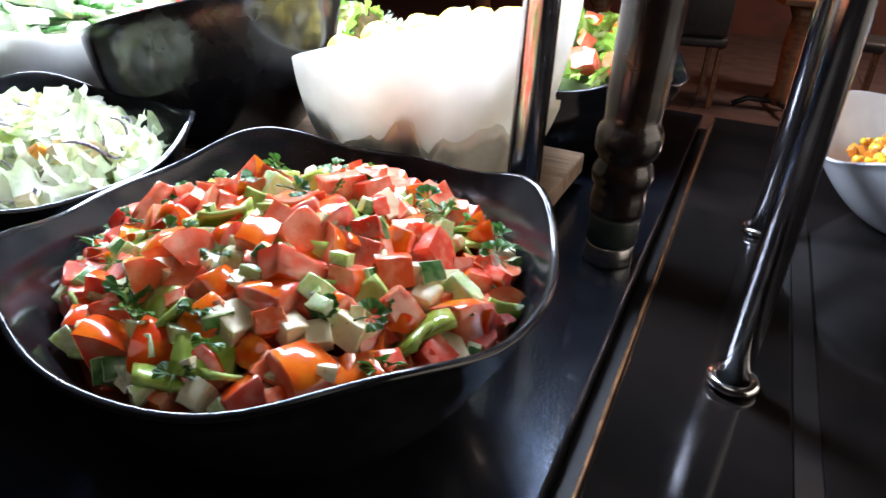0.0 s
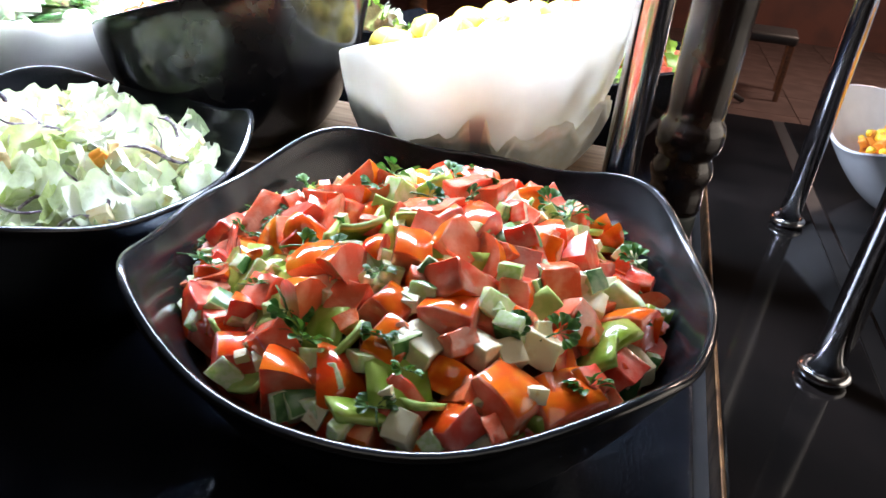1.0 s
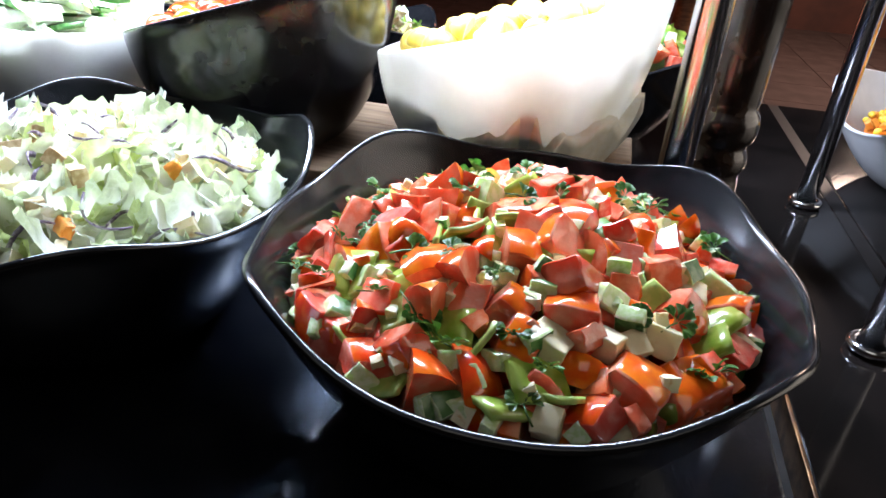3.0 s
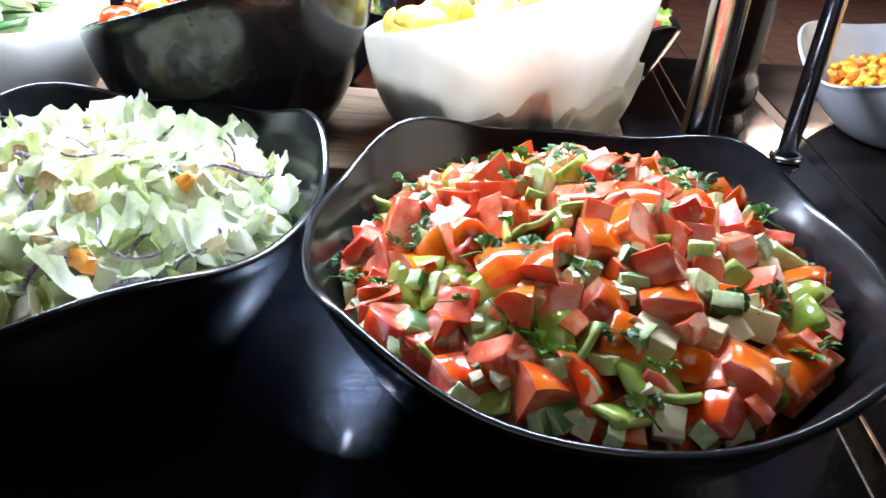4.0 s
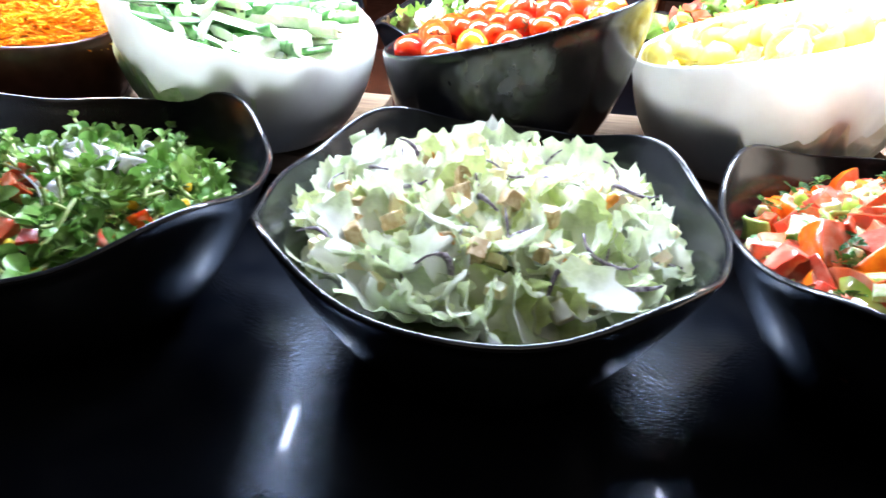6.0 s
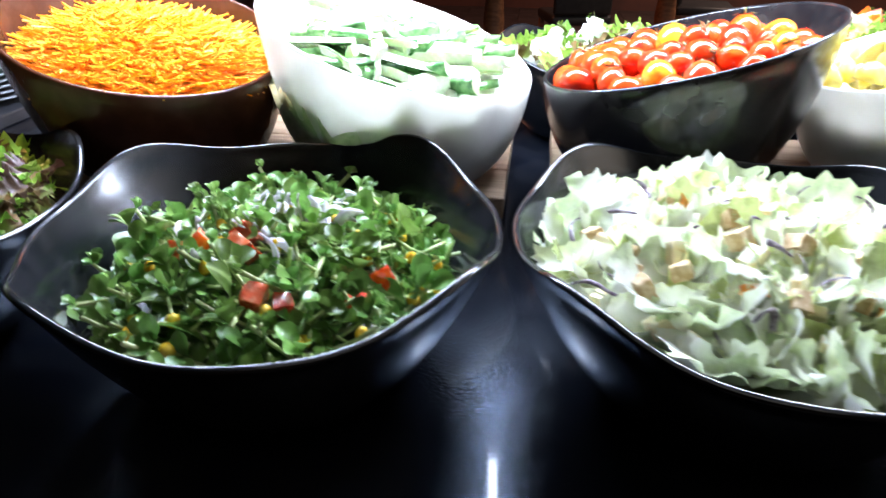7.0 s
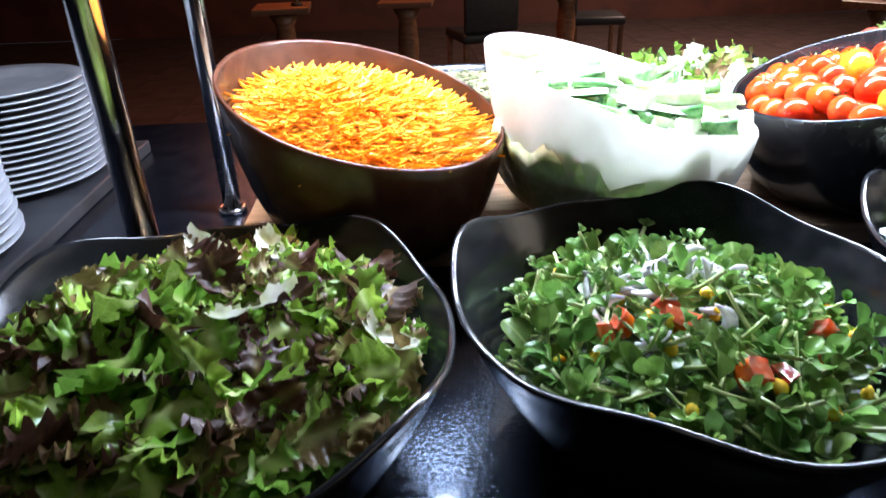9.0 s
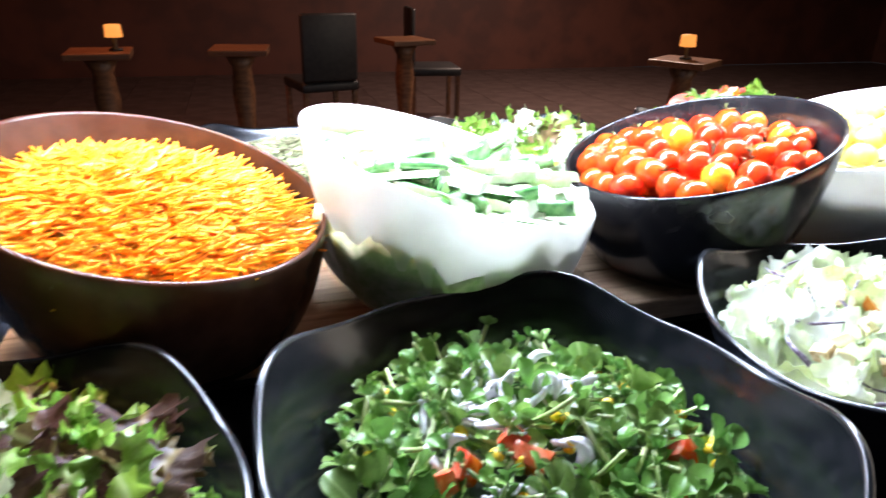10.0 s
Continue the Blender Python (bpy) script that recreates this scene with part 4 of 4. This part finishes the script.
# purslane salad
rng = random.Random(13)
top = dome(0.094, 0.064, 0.12)
sal = salad("purslane", "green purslane salad with corn, onion and tomato")
bed(sal, top, 0.112, F_SHADEBED, 0.026)
SPR = [sprig(rng, rng.uniform(0.04, 0.065), rng.uniform(0.014, 0.020), rng.randint(2, 4), [F_STEM, F_PURSLANE], 0.0014) for _ in range(16)]
BIG = [sprig(rng, rng.uniform(0.022, 0.03), rng.uniform(0.026, 0.034), 1, [F_STEM, F_PURSLANE]) for _ in range(6)]
STK = [sprig(rng, rng.uniform(0.05, 0.075), 0.011, 2, [F_STEM, F_PURSLANE], 0.0017) for _ in range(5)]
ONI = [ribbon(rng, rng.uniform(0.026, 0.046), rng.uniform(0.005, 0.009), rng.uniform(0.8, 2.0), F_ONION) for _ in range(6)]
KER = [pebble(rng, 0.0052, F_CORN) for _ in range(3)]
for x, y in scatter(rng, 115, 0.126, 0.0105, []):
    lay("purslane_sprig", SPR, sal, rng, x, y, top(x, y) + rng.uniform(-0.010, 0.006), spin(rng, 0.8), rng.uniform(0.8, 1.1), 0.024)
for x, y in scatter(rng, 75, 0.126, 0.014, []):
    lay("purslane_sprig", BIG, sal, rng, x, y, top(x, y) + rng.uniform(-0.002, 0.006), spin(rng, 0.7), rng.uniform(0.7, 1.1))
for x, y in scatter(rng, 110, 0.122, 0.009, []):
    lay("purslane_stem", STK, sal, rng, x, y, top(x, y) + rng.uniform(0.002, 0.010), spin(rng, 0.5), rng.uniform(0.7, 1.0), 0.028)
for x, y in ((-0.007, 0.027), (-0.002, -0.032), (-0.017, 0.014), (0.027, 0.018), (-0.048, -0.026), (0.0, 0.04), (0.012, 0.032), (-0.03, 0.03), (0.04, 0.03), (0.02, 0.045), (-0.06, 0.015), (0.03, 0.0), (-0.015, 0.052), (0.008, 0.058), (0.03, 0.06), (-0.01, 0.005), (0.015, 0.015), (0.05, 0.015), (-0.04, 0.05), (0.045, 0.05)):
    lay("onion_sliver", ONI, sal, rng, x, y, top(x, y) + 0.015, spin(rng, 1.5))
    put("onion_sliver", rng.choice(ONI), sal, (x + rng.uniform(-0.01, 0.01), y + rng.uniform(-0.01, 0.01), top(x, y) + 0.019), spin(rng, 1.5))
for x, y in ((-0.001, -0.076), (-0.017, -0.068), (-0.065, 0.008), (-0.052, 0.006), (-0.019, 0.0), (-0.022, -0.015), (0.10, 0.035), (0.064, -0.058), (0.042, -0.078)):
    lay("tomato_piece", TOM[:9], sal, rng, x, y, top(x, y) + 0.014, spin(rng), rng.uniform(0.5, 0.75))
for x, y in [(-0.034, 0.0), (0.018, -0.006), (-0.029, -0.014), (-0.046, -0.031), (-0.065, -0.068), (0.009, -0.103), (0.057, -0.042), (0.11, 0.029), (0.108, -0.032), (0.089, -0.063), (0.103, -0.06), (0.105, 0.045), (-0.088, -0.056)] + scatter(rng, 22, 0.115, 0.02, []):
    lay("corn_kernel", KER, sal, rng, x, y, top(x, y) + 0.015, spin(rng), rng.uniform(0.9, 1.15))

# mixed green and red leaves
rng = random.Random(14)
top = dome(0.142, 0.104, 0.13)
sal = salad("mixed", "mixed green and dark red torn salad leaves")
bed(sal, top, 0.132, F_SHADEBED, 0.026)
GRE = [torn_leaf(rng, rng.uniform(0.024, 0.042), rng.uniform(0.032, 0.058), rng.uniform(-1.0, 1.8), rng.uniform(-0.3, 0.7), rng.uniform(0.003, 0.006), F_GREEN, 13, 17, 0.22, rng.uniform(3, 5)) for _ in range(18)]
BRO = [torn_leaf(rng, rng.uniform(0.024, 0.036), rng.uniform(0.028, 0.046), rng.uniform(-1.0, 1.5), rng.uniform(-0.3, 0.7), rng.uniform(0.004, 0.007), F_BRONZE, 13, 17, 0.28, rng.uniform(4, 6)) for _ in range(8)]
RED = [torn_leaf(rng, rng.uniform(0.024, 0.038), rng.uniform(0.028, 0.046), rng.uniform(-1.0, 1.5), rng.uniform(-0.3, 0.7), rng.uniform(0.004, 0.007), F_RED, 13, 17, 0.28, rng.uniform(4, 6)) for _ in range(8)]
for x, y in scatter(rng, 175, 0.140, 0.0108, []):
    lay("green_leaf", GRE, sal, rng, x, y, top(x, y) + rng.uniform(-0.012, 0.003), spin(rng, 0.9), rng.uniform(0.6, 1.05), 0.02)
for x, y in scatter(rng, 38, 0.136, 0.016, []):
    lay("bronze_leaf", BRO, sal, rng, x, y, top(x, y) + rng.uniform(-0.004, 0.006), spin(rng, 1.0), rng.uniform(0.7, 1.05))
for x, y in [(0.078, 0.003), (-0.018, -0.028), (0.12, 0.02), (-0.002, -0.1), (0.02, -0.098), (0.061, -0.099), (0.047, -0.072), (-0.018, -0.111), (-0.032, -0.057), (-0.09, 0.02), (0.055, 0.105), (0.0, -0.06), (0.03, -0.055), (-0.05, -0.09), (0.02, -0.075)] + scatter(rng, 22, 0.13, 0.016, []):
    lay("red_leaf", RED, sal, rng, x, y, top(x, y) + rng.uniform(-0.002, 0.007), spin(rng, 1.0), rng.uniform(0.7, 1.05))
for x, y in ((0.014, -0.042), (0.043, -0.034), (0.095, -0.072), (0.02, 0.06), (0.06, 0.05)):
    lay("lettuce_rib", RIB, sal, rng, x, y, top(x, y) + 0.010, spin(rng, 0.7), rng.uniform(0.7, 0.95))


# ---- slanted bowls' contents ----
def slope(key, part_of, edge, crown, R=0.12):
    """Height of the contents over the bowl's centre, following part of the rim's slope."""
    x, y, z, r, a, b = SLANTS[key]
    return lambda dx, dy: part_of * (a * dx + b * dy) + edge + crown * (1 - (dx * dx + dy * dy) / (R * R))


def room_for(key, x, y, h, margin):
    """Moves a spot inwards until it clears the bowl's wall at that height."""
    zc, r = SLANTS[key][2], SLANTS[key][3]
    drop = zc - BLOCK_TOP
    k = max(0.0, min(1.0, (h + drop) / drop))
    rim = 0.058 + (r - 0.058) * math.sqrt(max(0.0, 1 - (1 - k) ** 2)) - margin
    d = math.hypot(x, y)
    return (x, y) if d < rim else (x * rim / d, y * rim / d)


def slant_salad(key, name, label):
    x, y, z, r, a, b = SLANTS[key]
    return thing(name, (x, y, z), label, "salad", "vegetables in slanted bowls", rz=0)


# cherry tomatoes
rng = random.Random(21)
lev = slope("cherry", 0.62, -0.020, 0.022)
sal = slant_salad("cherry", "cherry_tomatoes", "glossy ripe red cherry tomatoes, a few orange")
CHR = [cherry(rng, r, F_CHERRY) for r in (0.0130, 0.0142, 0.0155)]
AMB = [cherry(rng, r, F_AMBER) for r in (0.0150, 0.0165)]
CAL = calyx(0.0155)
taken = [(-0.065, -0.062), (0.10, -0.01)]
spots = [(x, y, 0) for x, y in taken] + [(x, y, 0) for x, y in scatter(rng, 52, 0.112, 0.0245, taken)]
for d in (0.024, 0.050):
    spots += [(x, y, d) for x, y in scatter(rng, 26, 0.100, 0.028, [])]
for k, (x, y, d) in enumerate(spots):
    h = lev(x, y) - d + rng.uniform(-0.003, 0.003)
    x, y = room_for("cherry", x, y, h, 0.021)
    t = put("cherry_tomato", rng.choice(AMB if k < 2 or (d == 0 and rng.random() < 0.05) else CHR), sal, (x, y, h), spin(rng, 1.3), rng.uniform(0.85, 1.1))
    if d == 0 and rng.random() < 0.35:
        c = put("calyx", CAL, t, (0, 0, 0.20 * 0.0155), Matrix.Identity(4))

# cucumber sticks
rng = random.Random(22)
lev = slope("cucumber", 0.75, -0.018, 0.022)
sal = slant_salad("cucumber", "cucumber_sticks", "pale green fresh cucumber sticks with dark skin")
SPE = [spear(rng, rng.uniform(0.07, 0.095), rng.uniform(0.011, 0.015)) for _ in range(10)]
for d, count in ((0, 46), (0.012, 34), (0.028, 18), (0.05, 12)):
    for x, y in scatter(rng, count, 0.095 - d * 0.4, 0.011, []):
        h = lev(x, y) - d + rng.uniform(-0.004, 0.004)
        x, y = room_for("cucumber", x, y, h, 0.042)
        put("cucumber_stick", rng.choice(SPE), sal, (x, y, h), (Euler((rng.uniform(-0.25, 0.25), 0, rng.gauss(0.75, 0.8))).to_matrix() @ Euler((0, rng.uniform(0, 6.28), 0)).to_matrix()).to_4x4(), rng.uniform(0.8, 1.0))

def low_layer(key, sal, level, material, label):
    """The settled bottom layer in a translucent bowl, uneven on top."""
    r, drop = SLANTS[key][3], SLANTS[key][2] - BLOCK_TOP
    bm = bmesh.new()
    rows = [[bm.verts.new((0, 0, -drop + 0.008))]]
    for i in range(1, 8):
        h = -drop + 0.008 + (level + drop - 0.008) * i / 7
        k = (h + drop) / drop
        rad = 0.058 + (r - 0.058) * math.sqrt(max(0.0, 1 - (1 - k) ** 2)) - 0.0062
        row = []
        for j in range(120):
            a = j * math.pi / 60
            lift = (i / 7) * (0.034 * noise.noise(Vector((3.2 * math.cos(a), 3.2 * math.sin(a), 5.0 + drop))) + 0.022 * noise.noise(Vector((7.5 * math.cos(a), 7.5 * math.sin(a), 2.0 + drop))))
            row.append(bm.verts.new((rad * math.cos(a), rad * math.sin(a), h + lift)))
        rows.append(row)
    rows.append([bm.verts.new((0, 0, level))])
    skin_rings(bm, rows)
    part("packed_layer", bm, material, sal, label)


low_layer("cucumber", sal, -0.040, F_BEDCUKE, "packed cucumber at the bottom")

# lemon pieces
rng = random.Random(23)
lev = slope("lemon", 0.72, -0.020, 0.020)
sal = slant_salad("lemon", "lemon_pieces", "cut yellow lemon halves and quarters")
LEM = [lemon_half(rng, rng.uniform(0.017, 0.022), k % 3 > 0) for k in range(9)]
for d, count in ((0, 44), (0.018, 30), (0.040, 14)):
    for x, y in scatter(rng, count, 0.112 - d * 0.4, 0.0215, []):
        h = lev(x, y) - d + rng.uniform(-0.004, 0.004)
        x, y = room_for("lemon", x, y, h, 0.027)
        put("lemon_piece", rng.choice(LEM), sal, (x, y, h), spin(rng), rng.uniform(0.85, 1.0))

low_layer("lemon", sal, -0.062, F_PITHW, "packed lemon at the bottom")


# grated carrot, too fine to tell apart
def shreds(name, parent, rng, count, radius, height, length, width, material, clamp=None, thick=0.6, layers=0.014, curl=24.0):
    verts, faces = [], []
    for _ in range(count):
        a, r = rng.uniform(0, 6.2832), radius * math.sqrt(rng.random())
        x, y = r * math.cos(a), r * math.sin(a)
        h = height(x, y) + rng.uniform(-layers, 0.002)
        if clamp:
            x, y = clamp(x, y, h)
        l, w = rng.uniform(*length), rng.uniform(*width)
        m = Matrix.Translation((x, y, h)) @ spin(rng, 0.34)
        bend, twist = rng.uniform(-curl, curl), rng.uniform(-1.2, 1.2)
        k = len(verts)
        for i in range(4):
            t = i / 3 - 0.5
            q = 1.0 if 0 < i < 3 else 0.55
            for sx, sz in ((-1, -1), (1, -1), (1, 1), (-1, 1)):
                px, pz = sx * w * 0.5 * q, sz * w * 0.5 * thick * q
                c, s = math.cos(twist * t), math.sin(twist * t)
                verts.append(m @ Vector((px * c - pz * s + bend * l * l * t * t, t * l, px * s + pz * c + abs(bend) * 0.3 * l * l * t * t)))
        for i in range(3):
            for j in range(4):
                p0 = k + i * 4
                faces.append((p0 + j, p0 + (j + 1) % 4, p0 + 4 + (j + 1) % 4, p0 + 4 + j))
        faces += [(k + 3, k + 2, k + 1, k), (k + 12, k + 13, k + 14, k + 15)]
    me = bpy.data.meshes.new(name)
    me.from_pydata(verts, [], faces)
    me.materials.append(material)
    ob = new(name, me)
    ob.parent = parent
    return tagged(ob, kind="stuff")


rng = random.Random(24)
lev = slope("carrot", 0.84, -0.024, 0.026, 0.118)
sal = slant_salad("carrot", "grated_carrot", "heap of bright orange grated carrot")
shreds("carrot_pile", sal, rng, 5600, 0.110, lev, (0.022, 0.050), (0.0024, 0.0042), F_CARROT, lambda x, y, h: room_for("carrot", x, y, h, 0.022), layers=0.007)
bm = bmesh.new()
lathe(bm, [(0, -0.10), (0.06, -0.10), (0.085, -0.06)] + [(0.107, -0.033), (0.10, -0.024), (0.08, -0.012), (0.05, -0.003), (0, 0.002)], 36)
for v in bm.verts:
    x, y, z, r, a, b = SLANTS["carrot"]
    if v.co.z > -0.05:
        v.co.z += 0.8 * (a * v.co.x + b * v.co.y)
part("packed_layer", bm, F_BEDORANGE, sal, "packed grated carrot beneath")

# ---- the other side's bowls and the corn ----
def far_salad(key, label, name):
    u, v = FAR[key]
    return thing(name, at(u, v, TOP), label, "salad", "salads in bowls", rz=0)


rng = random.Random(31)
top = dome(0.126, 0.094, 0.13)
sal = far_salad("oakleaf", "loose heap of green and reddish oakleaf lettuce", "oakleaf_salad")
bed(sal, top, 0.128, F_SHADEBED, 0.03)
OAK = [torn_leaf(rng, rng.uniform(0.03, 0.048), rng.uniform(0.04, 0.07), rng.uniform(-0.8, 1.8), rng.uniform(-0.2, 0.7), rng.uniform(0.004, 0.007), m, 13, 15, 0.22, 4.0) for m in (F_LETTUCE, F_GREEN, F_GREEN, F_GREEN, F_BRONZE) for _ in range(4)]
for x, y in scatter(rng, 110, 0.13, 0.014, []):
    lay("lettuce_piece", OAK, sal, rng, x, y, top(x, y) + rng.uniform(-0.010, 0.014), spin(rng, 1.2))

top = dome(0.165, 0.115, 0.13)
sal = far_salad("tomato", "sliced tomato, cucumber and green leaf salad", "sliced_salad")
bed(sal, top, 0.130, F_SHADEBED, 0.02)
for x, y in scatter(rng, 80, 0.13, 0.018, []):
    q = rng.random()
    name, kinds = ("tomato_piece", TOM) if q < 0.45 else ("cucumber_piece", CUC) if q < 0.65 else ("green_leaf", GRE)
    lay(name, kinds, sal, rng, x, y, top(x, y) + rng.uniform(-0.004, 0.008), spin(rng), rng.uniform(0.9, 1.2))

top = dome(0.128, 0.100, 0.13)
sal = far_salad("grain", "pale grain salad with chopped herbs", "grain_salad")
bed(sal, top, 0.130, F_SHADEBED, 0.014)
shreds("grain_mix", sal, rng, 1500, 0.128, top, (0.008, 0.018), (0.003, 0.005), F_GRAIN)

top = dome(0.086, 0.068, 0.12)
sal = thing("corn_mix", CORN, "diced yellow corn and carrot mix", "salad", rz=0)
bed(sal, top, 0.112, F_BEDORANGE, 0.008)
DIC = [chunk(rng, rng.uniform(0.008, 0.011), [F_CARROT1, F_CARROT1], 0.1, (1, 1.2, 0.7), 0.1) for _ in range(3)]
for x, y in scatter(rng, 250, 0.116, 0.0095, []):
    if rng.random() < 0.65:
        lay("corn_kernel", KER, sal, rng, x, y, top(x, y) + rng.uniform(-0.004, 0.004), spin(rng), rng.uniform(0.9, 1.25), 0.012)
    else:
        lay("carrot_dice", DIC, sal, rng, x, y, top(x, y) + rng.uniform(-0.004, 0.004), spin(rng), 1.0, 0.012)

# ---- floor tiles ----
tile = mesh("tile", box(bmesh.new(), -0.2965, 0.2965, -0.2965, 0.2965, -0.006, 0.0), M_FLOOR, False)
for i in range(15):
    for j in range(18):
        ob = new("tile", tile)
        ob.matrix_world = pose(0, 0, 0, 0, 0, TURN_Z) @ pose(-4.2 + i * 0.6, 2.3 + j * 0.6, 0)
        ob.parent = floor
        ob.matrix_parent_inverse = floor.matrix_world.inverted()
